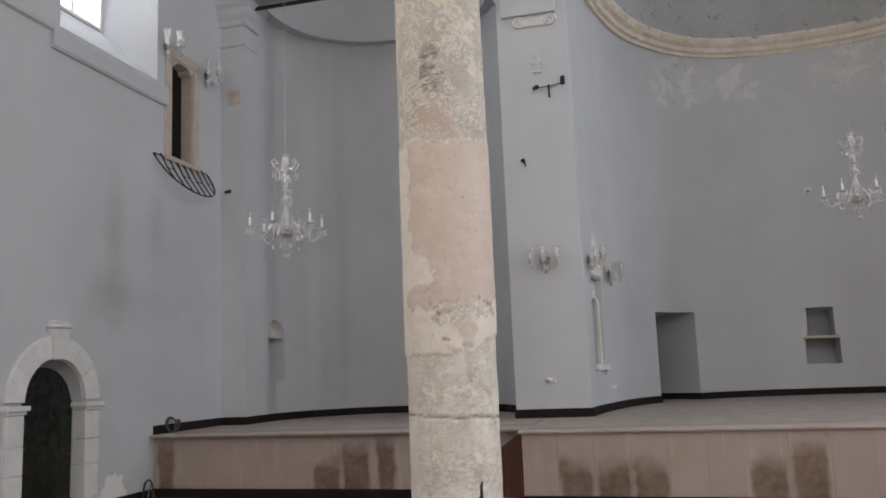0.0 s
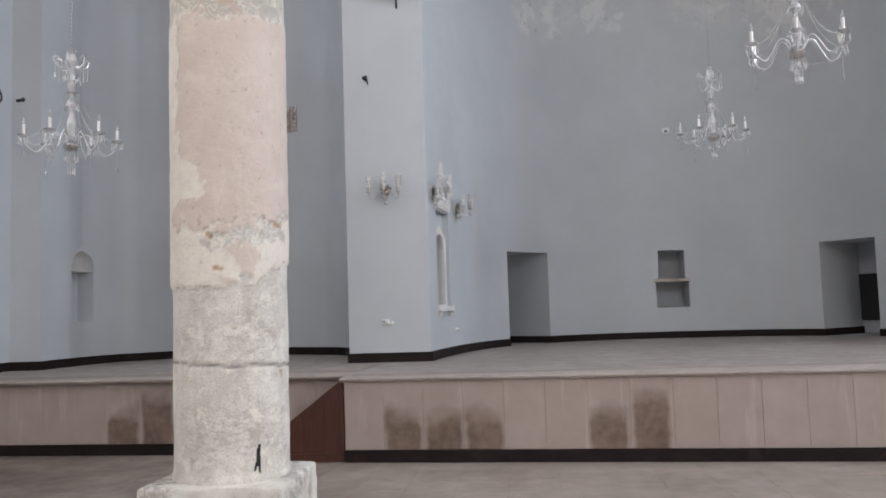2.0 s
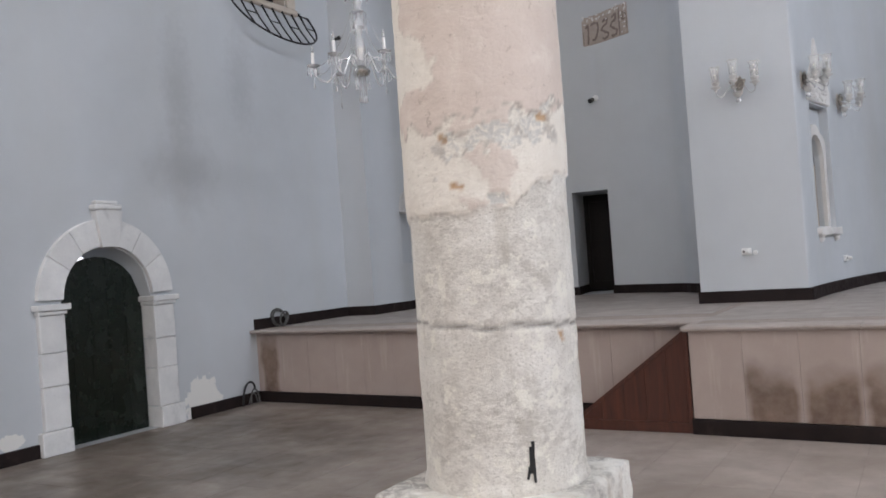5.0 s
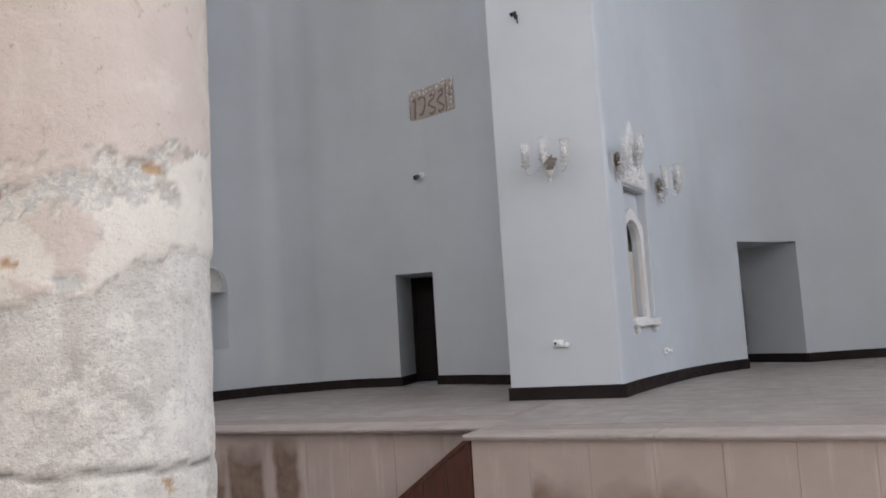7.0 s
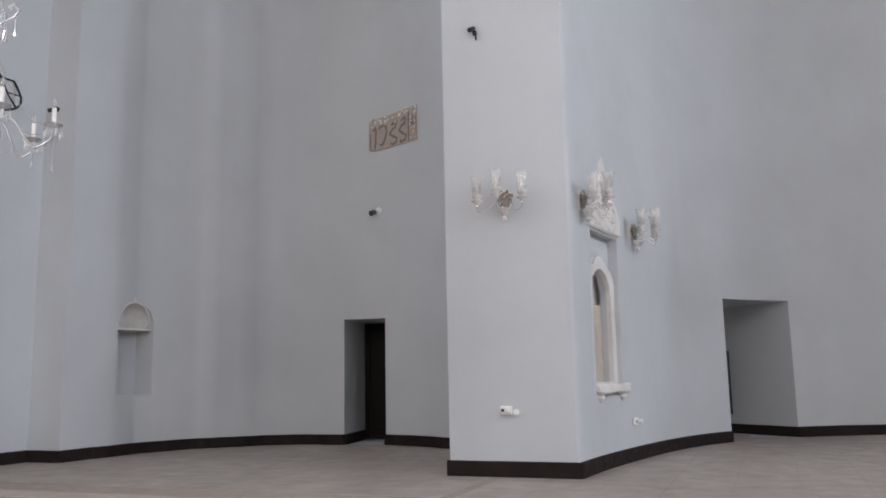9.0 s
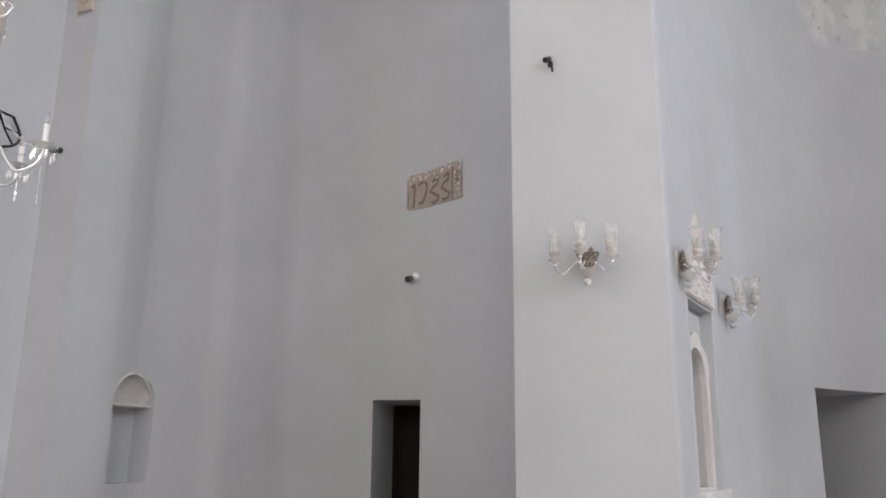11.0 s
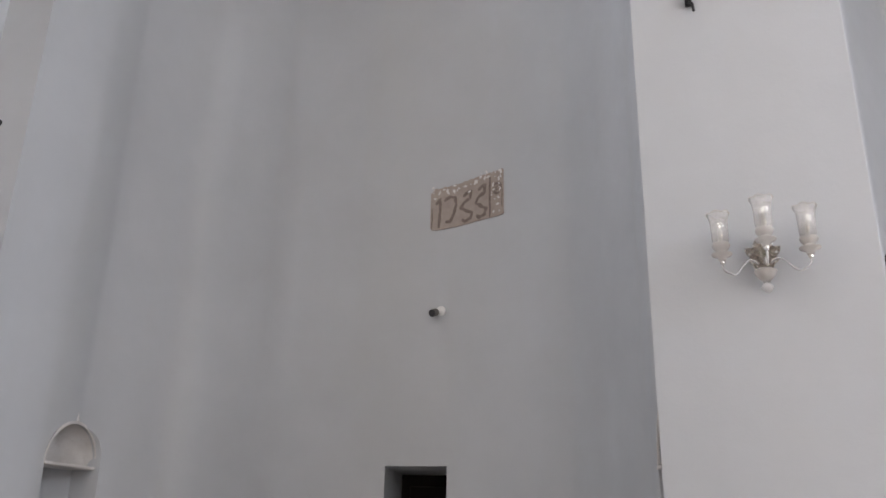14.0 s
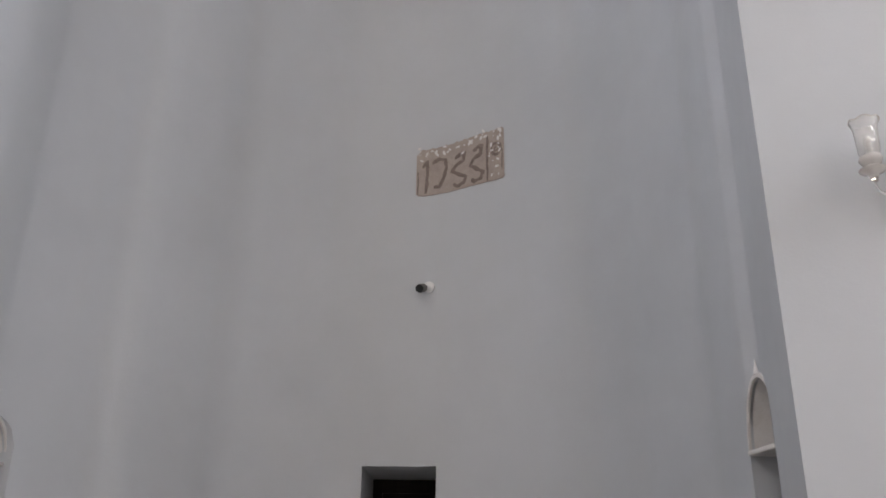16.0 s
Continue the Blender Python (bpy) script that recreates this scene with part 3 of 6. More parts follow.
skirting("baseboard", [(XL, YB), (XL, ARCH[0] - 0.30)], 0)
skirting("baseboard", [(XL, ARCH[1] + 0.44), (XL, front_left(XL))], 0)
skirting("baseboard", [(XL, front_left(XL) - 0.03), (XL, YRET), (SX - SR, YRET)] + stretch_of(small_plan, 0.05, DOOR_A[0]), ZP)
skirting("baseboard", stretch_of(small_plan, DOOR_A[1], small_plan.u[-1])[:-1] + [(SX + SR, YF), (MX - MR, YF)] + stretch_of(main_plan, 0.14, DOOR_B[0]), ZP)
skirting("baseboard", stretch_of(main_plan, DOOR_B[1], DOOR_C[0]), ZP)
skirting("baseboard", stretch_of(main_plan, DOOR_C[1], main_plan.u[-1] - 0.02) + [(XJ, YF), (XR, YF)], ZP)
for o in (DOOR_A, DOOR_B, DOOR_C):
    d = main_plan if o is not DOOR_A else small_plan
    m = d.out((o[0] + o[1]) / 2) * {DOOR_A: 0.93, DOOR_B: 1.04, DOOR_C: 1.2}[o]
    p, q = d.at(o[0]), d.at(o[1])
    skirting("baseboard", [p, p + m], ZP)
    skirting("baseboard", [q + m, q], ZP)


# cornices round the apses and on the pilaster and pier
def cornice(name, pts, z, mat, label, k=1.0, rough=0.0):
    sec = [(0.0, z), (0.04 * k, z), (0.05 * k, z + 0.06), (0.10 * k, z + 0.08), (0.11 * k, z + 0.16), (0.17 * k, z + 0.20), (0.21 * k, z + 0.28), (0.21 * k, z + 0.33), (0.0, z + 0.36)]
    bm = sweep(pts, sec)
    for v in bm.verts:
        if rough and v.co.z > z + 0.01:
            k = rough * max(0.0, noise.fractal(v.co * 3.1, 1.0, 2.0, 4)) + 0.3 * rough * noise.noise(v.co * 11)
            v.co += Vector((k * (v.co.x - MX) / 4, k * (v.co.y - MY) / 4, 0.5 * k))
    return structure(name, bm, mat, label, 25)


cornice("trim_cornice_main", main_arc(0.0, 14), ZD - 0.30, CREAM, "cream stone cornice stained ochre, its edge crumbling", 1.3, 0.07)
cornice("trim_cornice_small", super_arc(SX, SY, SR, SR, 56), ZD - 0.02, PAINT_BARED, "grey painted cornice with a bare stained stretch", 0.5)
for x0, x1, y in ((XL, SX - SR, YRET), (SX + SR, MX - MR, YF)):
    ends = [(x0, y + 0.3), (x0, y), (x1, y), (x1, y + 0.6)] if x0 > XL else [(x0, y), (x1, y), (x1, y + 0.5)]
    structure("trim_capital", sweep(ends, [(0.0, 7.27), (0.025, 7.27), (0.03, 7.31), (0.0, 7.33)]), PAINT, "thin painted neck moulding")
    structure("trim_capital", sweep(ends, [(0.0, 7.62), (0.05, 7.64), (0.06, 7.72), (0.12, 7.80), (0.14, 7.92), (0.20, 7.98), (0.20, 8.04), (0.0, 8.05)]), PAINT, "stepped painted capital moulding", 25)
structure("trim_pier_block", box(-1.93, -1.08, YF - 0.07, YF + 0.02, 6.98, 7.27, bevel=0.012), PAINT, "painted block under the pier capital")
structure("trim_string_course", sweep([(XL, YB), (XL, 7.62)], [(0.0, 5.93), (0.05, 5.95), (0.06, 5.99), (0.05, 6.03), (0.0, 6.03)]), PAINT, "thin painted string course")
structure("trim_sill_band", sweep([(XL, 7.60), (XL, 10.08)], [(0.0, 5.72), (0.035, 5.72), (0.06, 5.75), (0.06, 5.95), (0.05, 6.0), (0.0, 6.02)]), PAINT, "raised painted band under the window")
beam = structure("tie_beam", box(SX - SR - 0.05, SX + SR + 0.05, 11.80, 11.86, 7.93, 7.985, bevel=0.008), IRON, "black iron tie beam across the small apse")


# ---- arched stone door in the left wall ----
def ring_stone(y0, r0, r1, z0, a0, a1, x0, x1):
    """One wedge of a stone arch that stands on a wall facing +x."""
    bm = bmesh.new()
    n = 4
    rows = []
    for i in range(n + 1):
        a = a0 + (a1 - a0) * i / n
        rows.append([bm.verts.new((x, y0 - r * math.cos(a), z0 + r * math.sin(a))) for r, x in ((r0, x0), (r1, x0), (r1, x1), (r0, x1))])
    for a, b in zip(rows, rows[1:]):
        for k in range(4):
            bm.faces.new([a[k], a[(k + 1) % 4], b[(k + 1) % 4], b[k]])
    bm.faces.new(rows[0])
    bm.faces.new(rows[-1][::-1])
    bmesh.ops.recalc_face_normals(bm, faces=bm.faces)
    bmesh.ops.bevel(bm, geom=[e for e in bm.edges if e.calc_face_angle(0) > 0.6], offset=0.005, segments=1, affect="EDGES")
    return bm


door_frame = tagged(new("door_frame"), "round-arched frame of weathered white marble blocks", "door frame", "", "structure")
yc, half, spring = (ARCH[0] + ARCH[1]) / 2, (ARCH[1] - ARCH[0]) / 2, ARCH[2] - 0.52
for a0, a1 in ((1.6, 33.3), (33.6, 57.2), (57.5, 80.7), (102.3, 122.3), (122.6, 147.3), (147.6, 178.4)):
    part("voussoir", ring_stone(yc, half - 0.005, half + 0.26, spring + 0.02, radians(a0), radians(a1), XL - 0.148, XL + 0.05), MARBLE, door_frame)
part("keystone", ring_stone(yc, half - 0.02, half + 0.355, spring + 0.02, radians(81), radians(102), XL - 0.146, XL + 0.08), MARBLE, door_frame)
part("keystone_cap", box(XL, XL + 0.11, yc - 0.16, yc + 0.16, spring + half + 0.37, spring + half + 0.42, bevel=0.012), MARBLE, door_frame)
part("keystone_cap", box(XL, XL + 0.08, yc - 0.13, yc + 0.13, spring + half + 0.42, spring + half + 0.46, bevel=0.01), MARBLE, door_frame)
for s in (-1, 1):
    ye = yc + s * half
    y0, y1 = sorted((ye - s * 0.005, ye + s * 0.26))
    for z0, z1, g in ((0.0, 0.22, 0.05), (0.224, 0.62, 0), (0.624, 0.93, 0), (0.934, 1.28, 0)):
        part("jamb_block", box(XL - 0.147, XL + 0.05 + g * 0.5, y0 - (g if s < 0 else 0.0), y1 + (g if s > 0 else 0.0), z0, z1, bevel=0.008), MARBLE, door_frame)
    part("impost", box(XL - 0.147, XL + 0.07, y0 - 0.015, y1 + 0.015, 1.283, 1.32, bevel=0.006), MARBLE, door_frame)
    part("impost", box(XL - 0.147, XL + 0.10, y0 - 0.04, y1 + 0.04, 1.322, 1.38, bevel=0.010, seg=2), MARBLE, door_frame)

door = tagged(new("door_1"), "dark green painted plank door, closed, arched", "door", "", "structure")
for i in range(5):
    y0, y1 = yc - half + i * 2 * half / 5, yc - half + (i + 1) * 2 * half / 5 - 0.006
    bm = bmesh.new()
    ys = [y0, (y0 + y1) / 2, y1]
    tops = [spring + math.sqrt(max(0.0, half * half - (y - yc) ** 2)) - 0.085 for y in ys]
    lo = [[bm.verts.new((x, y, 0.004)) for y in ys] for x in (XL - 0.20, XL - 0.15)]
    hi = [[bm.verts.new((x, y, t)) for y, t in zip(ys, tops)] for x in (XL - 0.20, XL - 0.15)]
    for k in range(2):
        for q in ((0, 0), (1, 1)):
            bm.faces.new([lo[q[0]][k], lo[q[0]][k + 1], hi[q[0]][k + 1], hi[q[0]][k]])
        bm.faces.new([hi[0][k], hi[0][k + 1], hi[1][k + 1], hi[1][k]])
    for k in (0, 2):
        bm.faces.new([lo[0][k], lo[1][k], hi[1][k], hi[0][k]])
    bmesh.ops.recalc_face_normals(bm, faces=bm.faces)
    part("plank", bm, WOOD_GREEN, door)
for z in (1.12, 0.98):
    part("latch", box(XL - 0.15, XL - 0.11, ARCH[0] + 0.04, ARCH[0] + 0.13, z, z + 0.035, bevel=0.006), IRON, door, "black iron latch")
part("latch_plate", box(XL - 0.15, XL - 0.135, ARCH[0] + 0.03, ARCH[0] + 0.07, 0.95, 1.2, bevel=0.003), IRON, door, "black iron latch plate")

# ---- windows of the left wall ----
window = tagged(new("window_1"), "deep splayed window with white glazing bars", "window", "", "structure")
wy0, wy1 = (WIN[0] + WIN[1]) / 2 - 0.651, (WIN[0] + WIN[1]) / 2 + 0.651
wz0, wz1 = 7.9 + (WIN[2] - 7.9) * 0.62, 7.9 + (WIN[3] - 7.9) * 0.62
xg = XL - 0.70
WHITE_FRAME = material("white_window_paint", (0.75, 0.75, 0.74), 0.45)
for y0, y1 in ((wy0, wy0 + 0.05), (wy1 - 0.05, wy1), ((wy0 + wy1) / 2 - 0.02, (wy0 + wy1) / 2 + 0.02)):
    part("window_frame", box(xg - 0.03, xg + 0.03, y0, y1, wz0, wz1, bevel=0.005), WHITE_FRAME, window)
for z in (wz0, (wz0 + wz1) / 2 - 0.02, wz1 - 0.05):
    part("window_frame", box(xg - 0.028, xg + 0.028, wy0 + 0.05, wy1 - 0.05, z, z + 0.045, bevel=0.005), WHITE_FRAME, window)
for k in range(2):
    for j in range(2):
        y0, z0 = wy0 + 0.05 + k * 0.62, wz0 + 0.05 + j * 0.85
        g = part("pane", box(xg - 0.003, xg + 0.003, y0 - 0.005, y0 + 0.60, z0 - 0.005, z0 + 0.80), GLASS_PANE, window)
        g.visible_shadow = False

GLOW = bpy.data.materials.new("overcast_sky")
GLOW.use_nodes = True
em = GLOW.node_tree.nodes.new("ShaderNodeEmission")
em.inputs[0].default_value, em.inputs[1].default_value = (0.93, 0.96, 1.0, 1), 2.2
GLOW.node_tree.links.new(em.outputs[0], GLOW.node_tree.nodes["Material Output"].inputs[0])
tagged(part("backdrop", box(XL - 6.1, XL - 6.0, 2.0, 32.0, 1.0, 26.0), GLOW), "bright overcast sky outside the window", "", "", "structure")

slit = tagged(new("window_2"), "tall narrow window in a worn beige stone surround", "window", "", "structure")
y0, y1, z0, z1 = SLIT
for a, b, c, d in ((y0 - 0.17, y0, z0 - 0.02, z1), (y1, y1 + 0.17, z0 - 0.02, z1)):
    part("surround_jamb", box(XL - 0.35, XL + 0.03, a, b, c, d, bevel=0.012), BEIGE, slit)
part("surround_head", box(XL - 0.35, XL + 0.03, y0 - 0.17, y1 + 0.17, z1 - 0.0, z1 + 0.20, bevel=0.03), BEIGE, slit)
for s, yy in ((1, y0), (-1, y1)):
    part("surround_corner", box(XL - 0.34, XL + 0.028, *sorted((yy, yy + s * 0.12)), z1 - 0.10, z1, bevel=0.03), BEIGE, slit)
part("window_sill", box(XL - 0.36, XL + 0.05, y0 - 0.19, y1 + 0.19, z0 - 0.10, z0 - 0.02, bevel=0.015), BEIGE, slit)
part("shutter", box(XL - 0.26, XL - 0.20, y0 - 0.01, y1 + 0.01, z0 - 0.02, z1 + 0.02), WOOD_DARK, slit, "black wooden shutter")
part("reveal_lining", box(XL - 0.20, XL - 0.01, y1 - 0.012, y1, z0 - 0.02, z1), BEIGE, slit)

# ---- doors of the apses ----
for name, plan, o, d, mat, label in (("door_2", small_plan, DOOR_A, 0.93, WOOD_DARK, "dark brown wooden door deep in the wall, closed"),):
    m = plan.at((o[0] + o[1]) / 2)
    n = plan.out((o[0] + o[1]) / 2)
    ang = math.degrees(math.atan2(n.y, n.x)) - 90
    leaf = tagged(new(name), label, "door", "", "structure")
    leaf.matrix_world = pose(m.x + n.x * d, m.y + n.y * d, ZP, 0, 0, ang)
    w = (o[1] - o[0]) / 2 + 0.02
    part("stile", box(-w, -w + 0.1, 0, 0.05, 0.0, 1.57, bevel=0.004), mat, leaf)
    part("stile", box(w - 0.1, w, 0, 0.05, 0.0, 1.57, bevel=0.004), mat, leaf)
    for z, h in ((0.0, 0.16), (0.72, 0.1), (1.45, 0.12)):
        part("rail", box(-w + 0.1, w - 0.1, 0, 0.048, z, z + h, bevel=0.004), mat, leaf)
    for z, h in ((0.16, 0.56), (0.82, 0.63)):
        part("panel", box(-w + 0.09, w - 0.09, 0.018, 0.04, z, z + h, bevel=0.004), mat, leaf)
    part("handle", tube([(w - 0.06, -0.01, 0.8), (w - 0.06, -0.05, 0.8), (w - 0.14, -0.05, 0.8)], 0.009), IRON, leaf, "dark iron handle")

for d, o, x0 in ((1.035, DOOR_B, 0.25), (1.195, DOOR_C, -0.36)):
    m, n = main_plan.at((o[0] + o[1]) / 2), main_plan.out((o[0] + o[1]) / 2)
    h = thing("wall_cabinet", pose(m.x + n.x * d, m.y + n.y * d, 1.10, 0, 0, math.degrees(math.atan2(n.y, n.x)) - 90), "black metal cabinet on the back wall of a passage", "cabinet")
    part("body", box(x0 - 0.14, x0 + 0.30, -0.10, 0.0, 0, 0.85, bevel=0.006), BLACK, h)
    part("door", box(x0 - 0.13, x0 + 0.29, -0.115, -0.101, 0.01, 0.84, bevel=0.004), BLACK, h)


# ---- column ----
def column_shaft():
    """A round shaft: two bare drums below, plaster above that has broken off in patches. The wear and its dark edge
    lines are held as point values.
    """
    seg, z0, z1 = 180, 0.53, ZC
    zs = [z0 + i * 0.0145 for i in range(int((5.3 - z0) / 0.0145))] + [5.3 + i * 0.4 for i in range(18)] + [z1]
    verts, pink, bare, rough_top, seam, rim, ochre, fleck, soot = [], [], [], [], [], [], [], [], []
    for z in zs:
        for i in range(seg):
            a = 2 * math.pi * i / seg
            off = math.degrees(a)
            off = off - 360 if off > 180 else off
            off += 75.0                                    # angle from the side that faces the nave
            q = Vector((0.36 * math.cos(a), 0.36 * math.sin(a), z))
            n1 = noise.fractal(q * 3.9 + Vector((3, 1, 7)), 1.0, 2.0, 5)
            n2 = noise.fractal(q * 11.0 + Vector((9, 4, 2)), 1.0, 2.0, 5)
            n3 = noise.fractal(q * 32.0, 1.0, 2.0, 3)
            step = 0.11 * min(1, max(0, (off - 24 + 8 * n1) / 26)) + 0.03 * min(1, max(0, (off - 60 + 8 * n2) / 5))
            edge = 1.70 + step + 0.022 * n2 + 0.02 * n1
            plast = min(1, max(0, (z - edge) / 0.012))
            left = -52 + 9 * n2 + 30 * math.exp(-((z - 2.34 - 0.05 * n1) / 0.13) ** 4) - 14 * math.exp(-((z - 2.14) / 0.06) ** 2)
            p = min(1, max(0, (off - left) / 3.0)) * (off < 120)
            p *= min(1, max(0, (3.36 + 0.10 * n1 + 0.05 * n2 - z) / 0.012))
            low = 2.075 + 0.0006 * off + 0.035 * n1 + 0.05 * n2
            p2 = min(1, max(0, (z - low) / 0.015))
            band = math.exp(-((z - 1.985 - 0.0010 * off) / 0.085) ** 2)
            chip = min(1, max(0, (band * 1.25 + n2 * 0.7 - 0.80) / 0.1)) * min(1, max(0, (off + 18 + 14 * n2) / 6)) * min(1, max(0, (64 - off + 14 * n2) / 6))
            lowpink = min(1, max(0, (n1 * 0.9 + 0.18 - abs(off - 16) / 90) / 0.08)) * (z < low) * 0.8
            lost = ((off - 19) / 7.5) ** 2 + ((z - 1.745 - 0.01 * n2) / 0.022) ** 2 < 1 + 0.8 * n3
            spots = ((57, 2.075, 5.0, 0.018), (-8, 1.81, 5.0, 0.017), (-15, 2.01, 3.0, 0.020), (62, 1.17, 2.0, 0.026))
            oc = max(min(1, max(0, (1.10 - math.hypot((off - b + 90 * (z - h)) / v, (z - h) / w) + 0.5 * n2) / 0.2)) for b, h, v, w in spots)
            pk = max(p * p2, lowpink) * plast * (1 - chip) * (1 - oc) * (not lost)
            top = min(1, max(0, (z - (3.36 + 0.10 * n1 + 0.05 * n2)) / 0.02))
            sm = math.exp(-((z - 1.235 - 0.012 * n1 - 0.006 * n2 + 0.0003 * off) / (0.0075 + 0.004 * n2)) ** 2)
            r = 0.350 + 0.004 * n1 + 0.0025 * n2 + 0.0012 * n3 * (1 - 0.5 * plast)
            r += plast * 0.013 - 0.007 * oc - 0.010 * lost - 0.009 * chip - 0.006 * top * (0.5 + 0.9 * n2) - 0.013 * sm + 0.003 * pk
            r -= 0.008 * max(0, z - 3.0) * 0.6 if z < 6 else 0.0144
            r += 0.012 * math.exp(-((z - 0.56) / 0.03) ** 2)
            verts.append((COL[0] + r * math.cos(a), COL[1] + r * math.sin(a), z))
            pink.append(pk)
            bare.append(max(1 - plast, chip * 0.8))
            rough_top.append(top)
            ochre.append(oc * (z < 2.4))
            fleck.append(max(float(lost), chip * 0.9))
            seam.append(sm)
            soot.append(min(1, max(0, (math.exp(-((off + 15) / 17) ** 2 - ((z - 3.93) / 0.24) ** 2) * 1.5 + 1.1 * n2 * (0.4 + 0.6 * n3) - 0.55) / 0.5)) * top)
            rim.append(max(4 * p * p2 * (1 - p * p2) * (1 - chip), 4 * chip * (1 - chip), 4 * plast * (1 - plast)))
    faces = [(j * seg + i, j * seg + (i + 1) % seg, (j + 1) * seg + (i + 1) % seg, (j + 1) * seg + i) for j in range(len(zs) - 1) for i in range(seg)]
    me = bpy.data.meshes.new("shaft")
    me.from_pydata(verts, [], faces)
    for name, vals in (("pink", pink), ("bare", bare), ("rough_top", rough_top), ("seam", seam), ("rim", rim), ("ochre", ochre), ("fleck", fleck), ("soot", soot)):
        me.attributes.new(name, "FLOAT", "POINT").data.foreach_set("value", np.array(vals, dtype=np.float32))
    me.polygons.foreach_set("use_smooth", np.ones(len(faces), dtype=bool))
    return me


def column_stone():
    mat = material("worn_column", (0.6, 0.55, 0.48), 0.85)
    n = Nodes(mat)
    cream = n.mix(n.ramp(n.noise(7, 7, 0.65), 0.3, 0.7), (0.86, 0.81, 0.73), (0.77, 0.71, 0.625))
    cream = n.mix(n.ramp(n.noise(34, 5, 0.7), 0.60, 0.68, 0, 0.5), cream, (0.46, 0.41, 0.34))
    pink = n.mix(n.ramp(n.noise(5, 6, 0.6), 0.3, 0.7), (0.725, 0.625, 0.555), (0.655, 0.555, 0.485))
    pink = n.mix(n.ramp(n.noise(22, 5, 0.72, n.stretch(1, 1, 0.8)), 0.61, 0.66, 0, 0.6), pink, (0.42, 0.335, 0.28))
    pink = n.mix(n.ramp(n.noise(4.5, 6, 0.66, None, 0.4), 0.54, 0.66, 0, 0.6), pink, (0.79, 0.71, 0.63))
    grey = n.mix(n.ramp(n.noise(4.5, 9, 0.68, None, 0.4), 0.38, 0.64), (0.86, 0.825, 0.765), (0.71, 0.67, 0.605))
    patches = n.ramp(n.noise(2.4, 5, 0.62, None, 0.3), 0.44, 0.60)
    grey = n.mix(n.math("MULTIPLY", n.ramp(n.noise(16, 8, 0.74, n.stretch(1, 1, 1.7), 0.4), 0.45, 0.58), n.math("MULTIPLY", patches, 0.7)), grey, (0.49, 0.45, 0.395))
    grey = n.mix(n.ramp(n.noise(6, 6, 0.65, n.stretch(1.6, 1.6, 0.14)), 0.54, 0.68, 0, 0.4), grey, (0.56, 0.51, 0.43))
    grey = n.mix(n.ramp(n.noise(75, 4, 0.7, n.stretch(1, 1, 1.8)), 0.54, 0.68, 0, 0.7), grey, (0.42, 0.38, 0.33))
    grey = n.mix(n.ramp(n.noise(8, 8, 0.70), 0.55, 0.60, 0, 0.85), grey, (0.885, 0.85, 0.765))
    topc = n.mix(n.ramp(n.noise(6, 6, 0.7), 0.36, 0.62), (0.60, 0.565, 0.50), (0.48, 0.455, 0.415))
    vein = n.math("ABSOLUTE", n.math("SUBTRACT", n.noise(8.5, 5, 0.62, None, 1.6), 0.5))
    topc = n.mix(n.math("MULTIPLY", n.ramp(vein, 0.055, 0.02), n.ramp(n.noise(3.4, 3), 0.34, 0.52)), topc, (0.755, 0.705, 0.615))
    topc = n.mix(n.ramp(n.noise(3.0, 6, 0.68), 0.57, 0.62), topc, (0.78, 0.71, 0.62))
    topc = n.mix(n.ramp(n.noise(2.1, 4, 0.6), 0.60, 0.64), topc, (0.60, 0.49, 0.42))
    streaks = n.ramp(n.noise(9, 6, 0.72, n.stretch(1, 1, 2.6), 0.6), 0.42, 0.56)
    topc = n.mix(n.math("MULTIPLY", n.math("MULTIPLY", streaks, n.attribute("soot")), 0.85), topc, (0.17, 0.16, 0.155))
    col = n.mix(n.attribute("pink"), cream, pink)
    col = n.mix(n.attribute("bare"), col, grey)
    col = n.mix(n.attribute("rough_top"), col, topc)
    chipc = n.mix(n.ramp(n.noise(17, 6, 0.68, None, 0.8), 0.45, 0.55), (0.81, 0.765, 0.685), (0.60, 0.58, 0.54))
    col = n.mix(n.attribute("fleck"), col, chipc)
    col = n.mix(n.attribute("ochre"), col, n.mix(n.ramp(n.noise(20, 4), 0.4, 0.6), (0.53, 0.34, 0.20), (0.60, 0.46, 0.31)))
    # The broken plaster's dark edge line: its thin shadow, put into the colour.
    col = n.mix(n.math("MULTIPLY", n.attribute("rim"), n.ramp(n.noise(4, 4), 0.35, 0.6, 0.15, 0.7)), col, (0.30, 0.245, 0.20))
    col = n.mix(n.math("MULTIPLY", n.attribute("seam"), 0.8), col, (0.12, 0.10, 0.085))
    h = n.math("ADD", n.noise(24, 8, 0.72), n.math("MULTIPLY", n.math("MAXIMUM", n.attribute("bare"), n.attribute("rough_top")), n.noise(55, 6, 0.7)))
    n.done(col, n.ramp(n.noise(12, 4), 0.3, 0.7, 0.75, 0.95), n.bump(h, 0.8, 0.012))
    return mat


COLUMN = column_stone()


